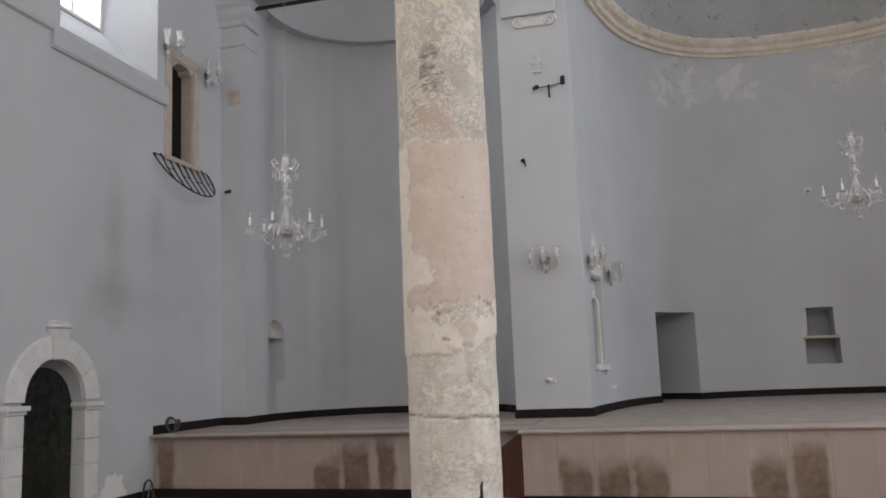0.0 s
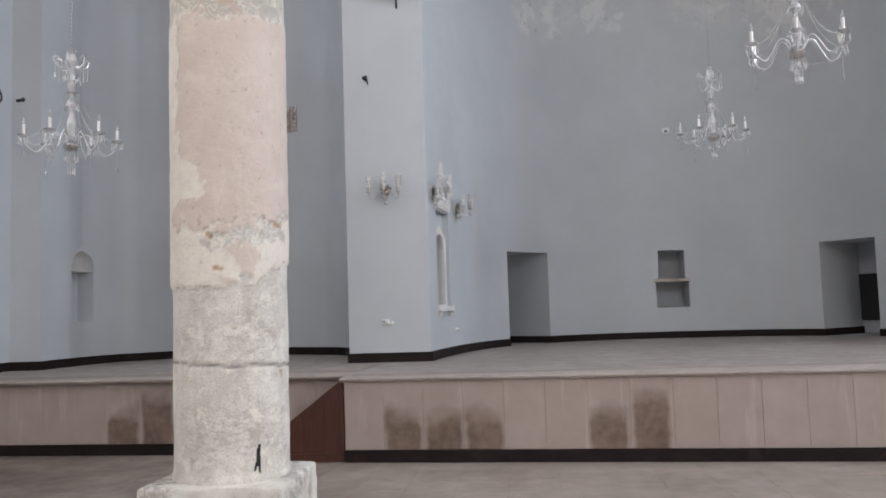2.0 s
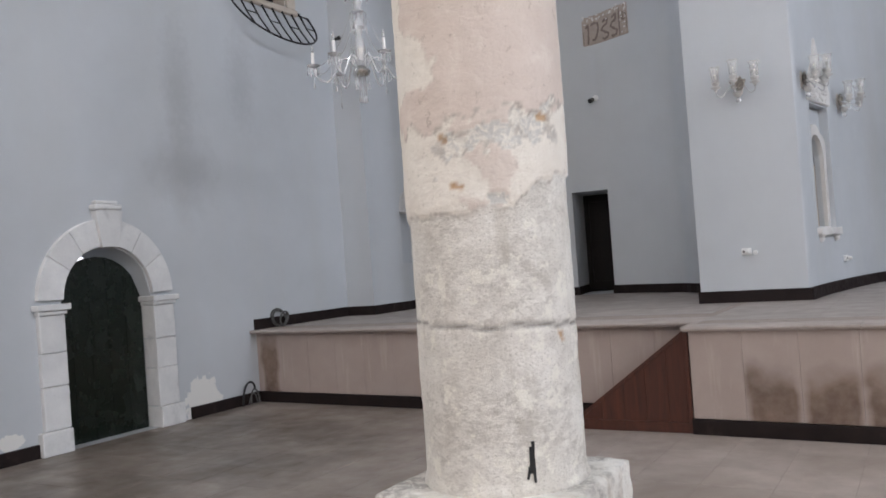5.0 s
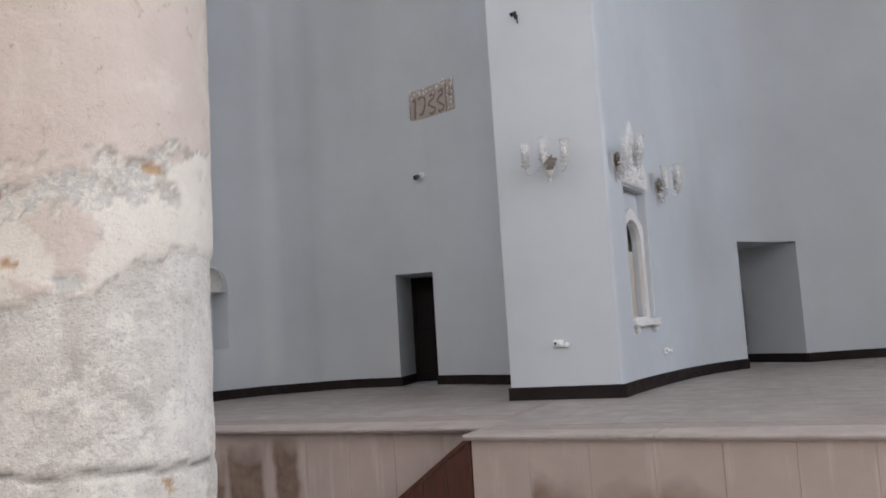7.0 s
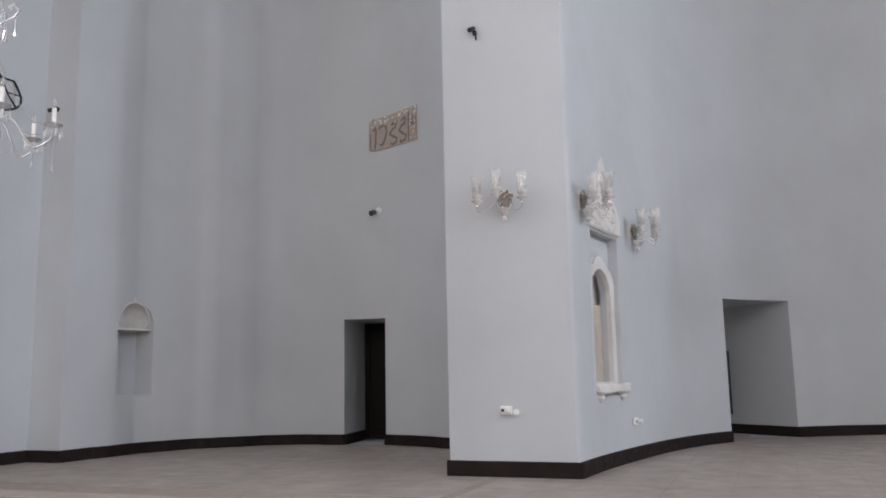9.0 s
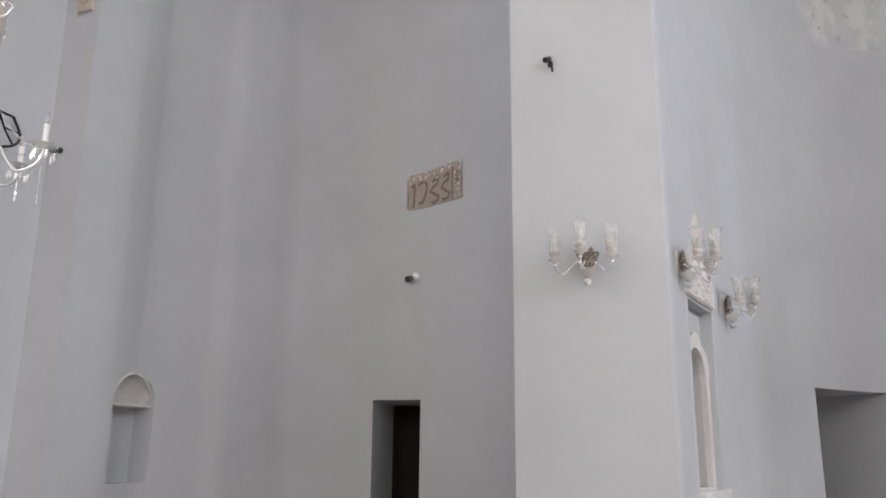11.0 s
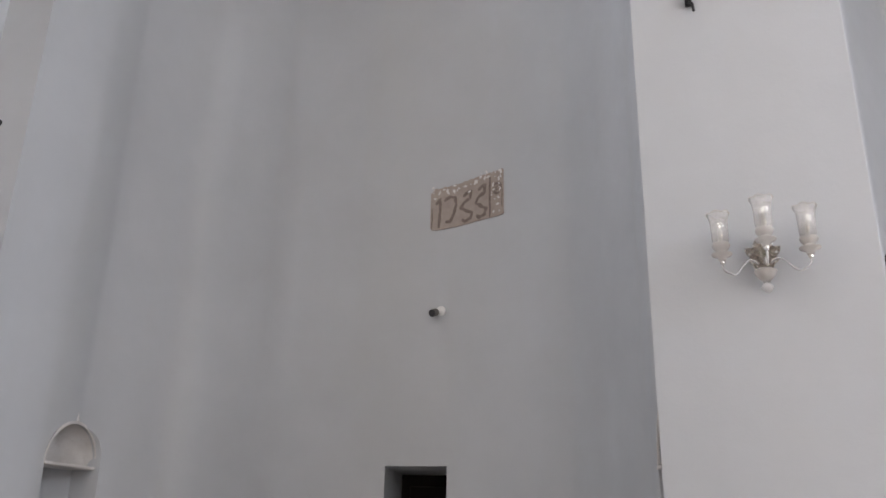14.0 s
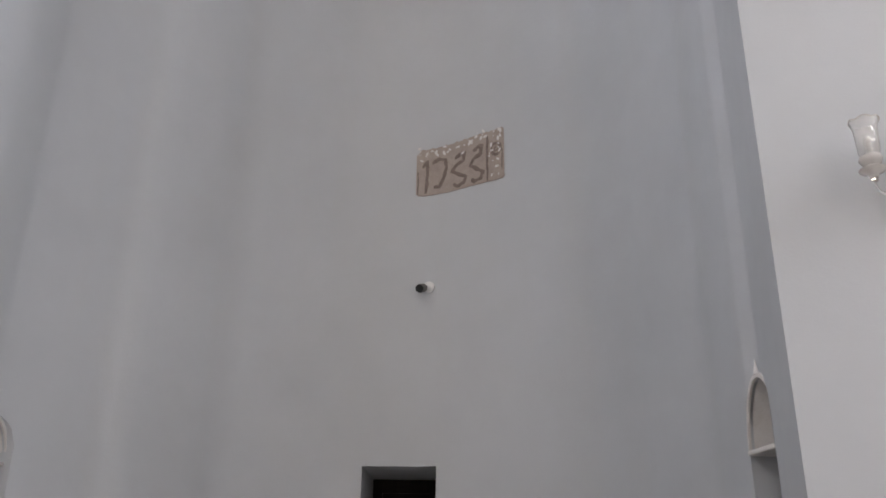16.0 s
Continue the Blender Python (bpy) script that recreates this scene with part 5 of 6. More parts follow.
def sconce(m, label):
    t = thing("wall_sconce", m, label, "wall lamp", "glass wall sconces")
    part("backplate", lathe([(0.0, 0.0), (0.055, 0.0), (0.052, 0.010), (0.03, 0.02), (0.0, 0.022)], 16), SILVER_LEAF, t, "tarnished silver backplate", 40).matrix_local = pose(0, 0, 0.035, 90, 0, 0) @ Matrix.Diagonal((1, 1.7, 1, 1))
    lf = mesh_of(leaf(0.026, 0.088), "leaf", TARNISHED, 60)
    bead = mesh_of(lathe([(0.0, -0.010), (0.008, -0.006), (0.010, 0.0), (0.008, 0.006), (0.0, 0.010)], 8), "bead", CHROME, 70)
    for a in (-150, -105, -60, -20, 20, 60, 105, 150, 180):
        ob = new("leaf", lf)
        ob.parent = t
        ob.matrix_local = pose(0, -0.012, 0.03) @ pose(0, 0, 0, 0, a, 0) @ Matrix.Diagonal((1, 1, 1.15 if abs(a) < 70 else 0.9, 1))
    for a in (-160, -120, -80, -40, 40, 80, 120, 160):
        ob = new("bead", bead)
        ob.parent = t
        ob.location = (0.062 * math.sin(radians(a)), -0.045, 0.035 + 0.068 * math.cos(radians(a)))
    part("bowl", lathe([(0.0, -0.045), (0.020, -0.043), (0.038, -0.028), (0.050, -0.008), (0.054, 0.006), (0.042, 0.013), (0.0, 0.010)], 16, (0, -0.065, -0.055)), CUP_GLASS, t, "", 60)
    part("finial", lathe([(0.0, -0.155), (0.016, -0.150), (0.030, -0.132), (0.026, -0.118), (0.013, -0.108), (0.020, -0.10), (0.0, -0.098)], 12, (0, -0.065, -0.005)), CRYSTAL, t, "", 60)
    for s, out, dz in ((-1, 0.18, 0.0), (0, 0.26, 0.03), (1, 0.18, 0.0)):
        e = Vector((s * 0.195, -out, 0.0 + dz))
        arm = part("arm", tube(bezier((s * 0.03, -0.06, -0.01), (s * 0.09, -out * 0.5, 0.06), (s * 0.12, -out * 0.9, -0.13), e + Vector((s * -0.03, 0, -0.085)), 12) + bezier(e + Vector((s * -0.03, 0, -0.085)), e + Vector((0, 0, -0.08)), e + Vector((0, 0, -0.05)), e + Vector((0, 0, -0.02)), 5)[1:], 0.0048, 7), CRYSTAL, t, "", 60)
        part("cup", lathe([(0.0, -0.022), (0.016, -0.020), (0.020, -0.006), (0.046, 0.006), (0.049, 0.014), (0.026, 0.018), (0.024, 0.028), (0.036, 0.040), (0.043, 0.056), (0.039, 0.066), (0.030, 0.068), (0.0, 0.068)], 16, e), CUP_GLASS, arm, "dusty pressed glass cup", 50)
        part("knob", lathe([(0.0, -0.042), (0.013, -0.034), (0.013, -0.026), (0.0, -0.020)], 8, e), CHROME, arm, "small bright metal knob")
        prof = [(0.030, 0.062), (0.040, 0.085), (0.042, 0.15), (0.044, 0.185), (0.051, 0.210), (0.055, 0.216), (0.052, 0.2165), (0.042, 0.187), (0.040, 0.15), (0.038, 0.087), (0.028, 0.064)]
        bm = lathe(prof, 24, e)
        for v in bm.verts:
            if v.co.z - e.z > 0.2:
                v.co.z += 0.005 * math.sin(6 * math.atan2(v.co.y - e.y, v.co.x - e.x))
        part("shade", bm, SHADE_GLASS, arm, "clear glass hurricane shade with a waved rim", 60)
        part("rim_line", add_tube(bmesh.new(), [(e.x + 0.055 * math.cos(a), e.y + 0.055 * math.sin(a), e.z + 0.217 + 0.005 * math.sin(6 * a)) for a in (2 * math.pi * i / 36 for i in range(37))], 0.0010, 4), RIM_BROWN, arm, "brownish rim of the shade")
        part("bulb", lathe([(0.009, 0.066), (0.011, 0.10), (0.013, 0.12), (0.010, 0.14), (0.0, 0.155)], 8, e), CANDLE, arm, "", 60)
    return t


RIM_BROWN = material("brown_glass_rim", (0.45, 0.37, 0.30), 0.4)
lamp_a = sconce(pose(-1.455, YF, 3.10), "three-light clear glass wall sconce on the plaster")
copy_thing(lamp_a, on_wall(main_plan, main_plan.near(-0.87, 11.83), 3.10))
copy_thing(lamp_a, on_wall(main_plan, main_plan.near(-0.66, 13.23), 3.02))
copy_thing(lamp_a, on_wall(main_plan, main_plan.near(6.62, 13.15), 3.04))
copy_thing(lamp_a, pose(XL, 10.04, 6.62, 0, 0, 90))
copy_thing(lamp_a, pose(XL, 11.2, 6.55, 0, 0, 90))


# ---- chandeliers ----
def drops(bm, x, y, z, n, gap=0.017, r=0.0075, tip=0.055):
    """A string of beads that ends in a long drop."""
    for i in range(n):
        add_lathe(bm, [(0.0, -r), (r, 0.0), (0.0, r)], 5, (x, y, z - i * gap))
    add_lathe(bm, [(0.0, 0.008), (r * 0.9, 0.0), (r * 1.5, -tip * 0.65), (0.0, -tip)], 5, (x, y, z - n * gap))


def string(bm, p, q, sag, n, r=0.0085):
    p, q = Vector(p), Vector(q)
    for i in range(n + 1):
        s = i / n
        c = p.lerp(q, s) - Vector((0, 0, sag * 4 * s * (1 - s)))
        add_lathe(bm, [(0.0, -r), (r, 0.0), (0.0, r)], 5, c)


def chandelier(m, label):
    t = thing("chandelier", m, label, "chandelier", "crystal chandeliers")
    R, ZA, KZ = 0.455, 0.035, 0.985                 # reach of the arms, height of their pans, stretch of the stem
    part("stem", lathe([(r * 1.05, z * KZ) for r, z in [(0.0, 0.02), (0.05, 0.03), (0.032, 0.08), (0.045, 0.13), (0.055, 0.20), (0.035, 0.28), (0.022, 0.34), (0.03, 0.38), (0.058, 0.41), (0.05, 0.45), (0.024, 0.49), (0.02, 0.56), (0.034, 0.60), (0.042, 0.65),
                        (0.022, 0.70), (0.026, 0.78), (0.05, 0.83), (0.065, 0.90), (0.05, 0.97), (0.022, 1.00), (0.045, 1.03), (0.0, 1.035)]], 14), CRYSTAL, t, "clear cut glass stem")
    part("bowl", lathe([(0.0, -0.075), (0.055, -0.07), (0.078, -0.05), (0.085, -0.02), (0.07, 0.0), (0.03, 0.03), (0.0, 0.03)], 16), CHROME, t, "silvered bowl", 40)
    cr = bmesh.new()
    for k in range(6):
        a = math.pi / 3 * k + 0.2
        c, s = math.cos(a), math.sin(a)
        pts = [(c * r * 1.45, s * r * 1.45, z * KZ + 0.02) for r, z in ((0.03, 0.82), (0.07, 0.80), (0.11, 0.84), (0.125, 0.90), (0.105, 0.935), (0.085, 0.91), (0.095, 0.89))]
        add_tube(cr, pts, 0.010, 6)
    part("crown", cr, CRYSTAL, t, "scrolled glass crown", 60)
    part("collar", lathe([(0.0, 0.535), (0.05, 0.538), (0.065, 0.550), (0.062, 0.558), (0.03, 0.564), (0.0, 0.564)], 14), CRYSTAL, t, "", 50)
    cd = bmesh.new()
    for k in range(6):
        a = math.pi / 3 * k + 0.2
        drops(cd, 0.165 * math.cos(a), 0.165 * math.sin(a), 0.85, 6)
        drops(cd, 0.12 * math.cos(a + 0.5), 0.12 * math.sin(a + 0.5), 0.83, 7)
        drops(cd, 0.075 * math.cos(a + 0.5), 0.075 * math.sin(a + 0.5), 0.79, 4)
        drops(cd, 0.075 * math.cos(a), 0.075 * math.sin(a), 0.54, 8)
    tagged(part("crown_fringe", cd, DROP_CRYSTAL, t), kind="stuff")
    bt = bmesh.new()
    for k in range(10):
        a = math.pi / 5 * k
        drops(bt, 0.085 * math.cos(a), 0.085 * math.sin(a), 0.20, 6, tip=0.04)
        drops(bt, 0.07 * math.cos(a), 0.07 * math.sin(a), -0.06, 5)
        drops(bt, 0.035 * math.cos(a), 0.035 * math.sin(a), -0.07, 12)
    tagged(part("tassel", bt, DROP_CRYSTAL, t, "tassel of crystal drops"), kind="stuff")
    for k in range(6):
        a = math.pi / 3 * k
        c, s = math.cos(a), math.sin(a)
        pts = bezier((0.06 * c, 0.06 * s, 0.02), (0.20 * c, 0.20 * s, 0.30), (0.25 * c, 0.25 * s, -0.16), (0.36 * c, 0.36 * s, -0.10), 12) + bezier((0.36 * c, 0.36 * s, -0.10), (0.425 * c, 0.425 * s, -0.07), (R * c, R * s, -0.03), (R * c, R * s, ZA), 6)[1:]
        arm = part("arm", tube(pts, 0.0095, 7), CRYSTAL, t, "", 60)
        e = (R * c, R * s, ZA)
        part("drip_pan", lathe([(0.0, 0.0), (0.02, 0.002), (0.055, 0.018), (0.062, 0.028), (0.055, 0.026), (0.018, 0.014), (0.02, 0.04), (0.0, 0.04)], 14, e), CRYSTAL, arm, "", 50)
        part("candle", lathe([(0.0, 0.03), (0.016, 0.03), (0.016, 0.145), (0.0, 0.147)], 10, e), CANDLE, arm, "white candle sleeve", 40)
        part("flame_bulb", lathe([(0.0, 0.145), (0.009, 0.15), (0.0145, 0.175), (0.008, 0.205), (0.0, 0.232)], 9, e), SHADE_GLASS, arm, "flame-shaped clear bulb", 60)
        dp = bmesh.new()
        for j in range(6):
            b = math.pi / 3 * j
            drops(dp, e[0] + 0.056 * math.cos(b), e[1] + 0.056 * math.sin(b), ZA + 0.012, 2)
        drops(dp, e[0], e[1], -0.03, 5 if k % 2 else 12, tip=0.06)
        tagged(part("fringe", dp, DROP_CRYSTAL, arm), kind="stuff")
        st = bmesh.new()
        string(st, (0.07 * c, 0.07 * s, 0.54), (0.92 * R * c, 0.92 * R * s, ZA + 0.02), 0.12, 44, 0.0065)
        c2, s2 = math.cos(a + math.pi / 3), math.sin(a + math.pi / 3)
        string(st, (R * c, R * s, ZA), (R * c2, R * s2, ZA), 0.10, 28, 0.0055)
        tagged(part("bead_string", st, DROP_CRYSTAL, t), kind="stuff")
    return t


def cable_of(ch, top):
    z = top - ch.location.z
    part("cable", tube([(0, 0, 1.01), (0, 0, (1.01 + z) / 2), (0, 0, z)], 0.0035, 6), PALE_CABLE, ch, "pale hanging cable")
    ch_beads = bmesh.new()
    for i in range(13):
        add_lathe(ch_beads, [(0.0, -0.013), (0.010, 0.0), (0.0, 0.013)], 6, (0, 0, 1.03 + 0.045 * i))
    tagged(part("bead_chain", ch_beads, DROP_CRYSTAL, ch, "chain of crystal beads on the cable"), kind="stuff")
    part("ceiling_cap", lathe([(0.0, z - 0.06), (0.04, z - 0.05), (0.055, z), (0.0, z)], 12), CHROME, ch)


ch_l = chandelier(pose(-4.38, 8.90, 3.40, 0, 0, 34), "clear crystal chandelier with six candle arms, unlit")
ch_r = copy_thing(ch_l, pose(3.03, 8.74, 3.90, 0, 0, 12))
ch_m = copy_thing(ch_l, pose(3.165, 12.95, 3.94, 0, 0, -6))
cable_of(ch_l, ZC)
cable_of(ch_r, ZC)
cable_of(ch_m, ZD + 3.70)

# ---- painted date on bare plaster ----
DATE_STONE = stone("bare_brown_plaster", (0.42, 0.36, 0.32), (0.35, 0.295, 0.262), 9, 0.85, (0.28, 0.22, 0.19), 0.6)
DATE_INK = stone("dark_brown_paint", (0.15, 0.118, 0.105), (0.25, 0.20, 0.175), 22, 0.85, (0.37, 0.31, 0.27))
DATE_U = small_plan.near(-3.77, 14.32)
date = thing("painted_panel", on_wall(small_plan, DATE_U, 4.60), "patch of bare brown plaster with an old painted date", "wall inscription")
scene.view_layers[0].update()


def wrap(me, d0=0.0):
    """Bends a mesh made for a flat wall round the apse wall."""
    back = date.matrix_world.inverted()
    for v in me.vertices:
        u = DATE_U + v.co.x
        p, n = small_plan.at(u), small_plan.out(u)
        v.co = back @ Vector((p.x + n.x * v.co.y, p.y + n.y * v.co.y, 4.60 + v.co.z))
    return me


bm = bmesh.new()
rows = []
for i in range(41):
    x = -0.40 + 0.02 * i
    lo, hi = 0.025 * i / 40 + 0.006 * noise.noise((i * 0.4, 3.1, 0)), 0.425 + 0.06 * i / 40 + 0.016 * noise.noise((i * 0.8, 9.1, 0)) - (0.03 if i < 2 else 0.0)
    e = 0.02 if i in (0, 40) else 0.0
    rows.append([bm.verts.new(p) for p in ((x, 0.02, lo + e), (x, -0.009, lo + e), (x, -0.009, lo + (hi - lo) * 0.34), (x, -0.009, lo + (hi - lo) * 0.67), (x, -0.009, hi - e), (x, 0.02, hi - e))])
for a, b in zip(rows, rows[1:]):
    for k in range(5):
        bm.faces.new([a[k], a[k + 1], b[k + 1], b[k]])
ob = part("plaster_patch", bm, DATE_STONE, date)
wrap(ob.data)
def brush(path, w):
    """A dry brush stroke of uneven width along points (x, z)."""
    pts = [Vector((x, 0, z)) for x, z in path]
    fine = [pts[i].lerp(pts[i + 1], k / 4) for i in range(len(pts) - 1) for k in range(4)] + [pts[-1]]
    bm = bmesh.new()
    rows = []
    for i, p in enumerate(fine):
        d = (fine[min(i + 1, len(fine) - 1)] - fine[max(i - 1, 0)]).normalized()
        side = Vector((-d.z, 0, d.x)) * w * (0.5 + 0.28 * noise.noise(p * 31)) * min(1, 0.55 + 0.3 * min(i, len(fine) - 1 - i))
        p = p + Vector((noise.noise(p * 23), 0, noise.noise(p * 27 + Vector((3, 0, 0))))) * 0.006
        rows.append([bm.verts.new((q.x, y, q.z)) for q, y in ((p - side, -0.0075), (p - side * 0.8, -0.0112), (p + side * 0.8, -0.0112), (p + side, -0.0075))])
    for a, b in zip(rows, rows[1:]):
        for k in range(3):
            bm.faces.new([a[k], a[k + 1], b[k + 1], b[k]])
    return bm


def arc(x, z, rx, rz, a0, a1, n=8):
    return [(x + rx * math.cos(radians(a0 + (a1 - a0) * i / n)), z + rz * math.sin(radians(a0 + (a1 - a0) * i / n))) for i in range(n + 1)]


zero = [(-0.262, 0.29), (-0.20, 0.33), (-0.145, 0.31), (-0.133, 0.24), (-0.153, 0.15), (-0.20, 0.07), (-0.246, 0.078)]
three = [(-0.055, 0.30), (-0.012, 0.325), (0.038, 0.335), (0.026, 0.268), (-0.05, 0.232), (-0.082, 0.188), (-0.02, 0.15), (0.05, 0.112), (0.027, 0.060), (-0.036, 0.045), (-0.067, 0.07)]
for path, w in (([(-0.387, 0.01), (-0.383, 0.12), (-0.386, 0.22)], 0.014), ([(-0.348, 0.26), (-0.303, 0.325), (-0.304, 0.19), (-0.314, 0.02)], 0.034), (zero, 0.034), (three, 0.036),
                ([(x * 0.86 + 0.163, z * 1.08 - 0.002) for x, z in three], 0.034), ([(0.242, 0.025), (0.246, 0.22), (0.243, 0.43)], 0.024),
                (arc(0.325, 0.30, 0.046, 0.052, 150, -210, 10), 0.026), (arc(0.325, 0.30, 0.018, 0.022, 90, -270, 6), 0.020), ([(0.375, 0.10), (0.380, 0.20), (0.378, 0.31)], 0.012)):
    wrap(part("brush_stroke", brush(path, w), DATE_INK, date, "faded brown brush stroke").data)
rnd = random.Random(5)
for i in range(46):
    x, z = (rnd.uniform(-0.38, 0.38), rnd.gauss(0.385, 0.035)) if i < 32 else (rnd.uniform(0.26, 0.38), rnd.uniform(0.06, 0.4))
    r = rnd.uniform(0.005, 0.017)
    bm = lathe([(r, 0.0), (r * 0.8, 0.004), (0.0, 0.005)], 6)
    bmesh.ops.transform(bm, matrix=pose(x, -0.008, z + (0.07 * (x + 0.4) if i < 32 else 0), 90, 0, 0) @ pose(0, 0, 0, 0, 0, rnd.uniform(0, 180)) @ Matrix.Diagonal((rnd.uniform(1.0, 2.0), 0.8, 1, 1)), verts=bm.verts)
    wrap(part("lime_fleck", bm, WHITE_STUCCO, date).data)


# ---- small fixtures ----
GREY_PLASTIC = material("dark_grey_plastic", (0.10, 0.097, 0.09), 0.45)


def camera_bullet(m, label):
    t = thing("security_camera", m, label, "security camera", "security cameras")
    part("mount", lathe([(0.0, 0.0), (0.045, 0.0), (0.045, 0.02), (0.02, 0.03), (0.0, 0.03)], 14), WHITE_PLASTIC, t, "", 40).matrix_local = pose(0.02, 0, 0.01, 90, 0, 0)
    part("arm", tube([(0.02, -0.03, 0.0), (0.01, -0.07, -0.015)], 0.014, 8), WHITE_PLASTIC, t)
    part("body", lathe([(0.0, -0.03), (0.026, -0.03), (0.034, -0.015), (0.036, 0.03), (0.034, 0.05), (0.032, 0.035), (0.0, 0.035)], 16), GREY_PLASTIC, t, "", 40).matrix_local = pose(-0.01, -0.085, -0.02, 112, 0, -14)
    part("lens", lathe([(0.0, 0.0), (0.034, 0.0), (0.034, 0.016), (0.0, 0.02)], 16), BLACK, t, "dark round lens").matrix_local = pose(-0.0195, -0.1225, -0.0352, 112, 0, -14)
    return t


camera_bullet(on_wall(small_plan, small_plan.near(-4.05, 14.34), 3.79), "small white bullet security camera on the apse wall")
cam2 = camera_bullet(pose(-6.74, YRET, 4.72), "small dark bullet security camera on the pilaster")
cam2.scale = (0.7, 0.7, 0.7)
for c in cam2.children:
    c.data = c.data.copy()
    c.data.materials[0] = BLACK


def spot_head(t, x, z, tilt, turn=0):
    h = part("spot_head", lathe([(0.0, -0.07), (0.028, -0.07), (0.034, -0.05), (0.036, 0.05), (0.03, 0.05), (0.028, 0.03), (0.0, 0.03)], 12), BLACK, t, "", 40)
    h.matrix_local = pose(x, -0.10, z, 90 + tilt, 0, turn)


sp = thing("spotlight_rail", pose(-1.25, YF, 5.76), "pair of small black spotlights on a wall rail", "spotlight")
part("rail", box(-0.012, 0.012, -0.03, 0.0, -0.13, 0.08, bevel=0.004), BLACK, sp)
part("bracket", tube([(-0.17, -0.05, 0.03), (0.0, -0.04, 0.04), (0.22, -0.05, 0.07)], 0.006), BLACK, sp)
spot_head(sp, -0.19, 0.02, 10, 30)
spot_head(sp, 0.22, 0.08, 80)
lp = thing("spotlight", pose(-1.69, YF, 4.66), "small black spotlight on a wall arm", "spotlight")
part("mount", box(-0.03, 0.03, -0.03, 0.0, -0.02, 0.05, bevel=0.006), BLACK, lp)
part("arm", tube([(0.0, -0.03, 0.01), (0.03, -0.07, -0.03), (0.04, -0.08, -0.12)], 0.013), BLACK, lp)
spot_head(lp, -0.02, 0.04, 30, -20)
lp.scale = (0.62, 0.62, 0.62)


def socket(m, label):
    t = thing("wall_socket", m, label, "socket", "wall sockets")
    part("box", box(-0.05, 0.05, -0.035, 0.0, -0.035, 0.035, bevel=0.008), WHITE_PLASTIC, t)
    part("plug", lathe([(0.0, 0.0), (0.02, 0.0), (0.022, 0.03), (0.012, 0.045), (0.0, 0.045)], 10), WHITE_PLASTIC, t, "", 40).matrix_local = pose(0.02, -0.035, 0, 90, 0, 0)
    part("hole", lathe([(0.0, 0.0), (0.014, 0.0), (0.014, 0.002), (0.0, 0.003)], 10), BLACK, t).matrix_local = pose(-0.025, -0.035, 0, 90, 0, 0)
    return t


sk = socket(pose(-1.50, YF, 1.39), "white plastic wall socket low on the pier")
part("second_plug", lathe([(0.0, 0.0), (0.022, 0.0), (0.024, 0.03), (0.0, 0.035)], 10), WHITE_PLASTIC, sk, "", 40).matrix_local = pose(0.085, -0.0, -0.015, 90, 0, 0)
socket(on_wall(main_plan, main_plan.near(-0.69, 13.03), 1.22), "white plastic wall socket low on the apse wall")
socket(on_wall(main_plan, main_plan.near(6.63, 13.03), 1.3), "white plastic wall socket low on the apse wall")
bx = thing("sensor_box", on_wall(main_plan, main_plan.near(3.16, 16.8), 4.85), "small white sensor box high on the apse wall", "sensor")
part("case", box(-0.07, 0.07, -0.05, 0.0, -0.05, 0.05, bevel=0.015, seg=2), WHITE_PLASTIC, bx)
part("eye", box(-0.03, 0.03, -0.056, -0.049, -0.035, 0.0, bevel=0.003), BLACK, bx)
dot = tagged(part("wall_disc", lathe([(0.0, 0.0), (0.05, 0.0), (0.045, 0.01), (0.0, 0.012)], 16), BLUE_DOT), "small round blue disc on the apse wall", "disc")
dot.matrix_world = on_wall(main_plan, main_plan.near(6.38, 14.88), 2.33) @ pose(0, 0, 0, 90, 0, 0)

# stone leftovers set in the plaster
frag = thing("stone_fragment", pose(-6.63, YRET, 6.24), "small square carved stone set in the pilaster", "stone relief")
part("block", box(-0.10, 0.10, -0.03, 0.01, 0.0, 0.26, bevel=0.012, seg=2), BEIGE, frag)
part("carving", tube(scroll(0.0, 0.14, 0.065, -0.032), 0.014, 6), BEIGE, frag, "", 60)
orn = thing("scroll_ornament", pose(-1.42, YF, 6.76), "white stucco double scroll under the pier capital", "stucco relief")
part("plate", box(-0.30, 0.30, -0.03, 0.002, 0.03, 0.17, bevel=0.02, seg=2), WHITE_STUCCO, orn)
for s in (-1, 1):
    part("scroll", tube(scroll(s * 0.24, 0.10, 0.10, -0.035, 1.7, s), 0.02, 6), WHITE_STUCCO, orn, "", 60)
rel = thing("relief_cross", pose(-1.41, YF, 6.06), "faint painted-over stucco cross on the pier", "stucco relief")
part("upright", box(-0.035, 0.035, -0.025, 0.002, 0.0, 0.28, bevel=0.01), PAINT, rel)
part("crossbar", box(-0.09, 0.09, -0.022, 0.002, 0.12, 0.19, bevel=0.01), PAINT, rel)
part("foot", box(-0.07, 0.07, -0.028, 0.002, -0.02, 0.02, bevel=0.008), PAINT, rel)

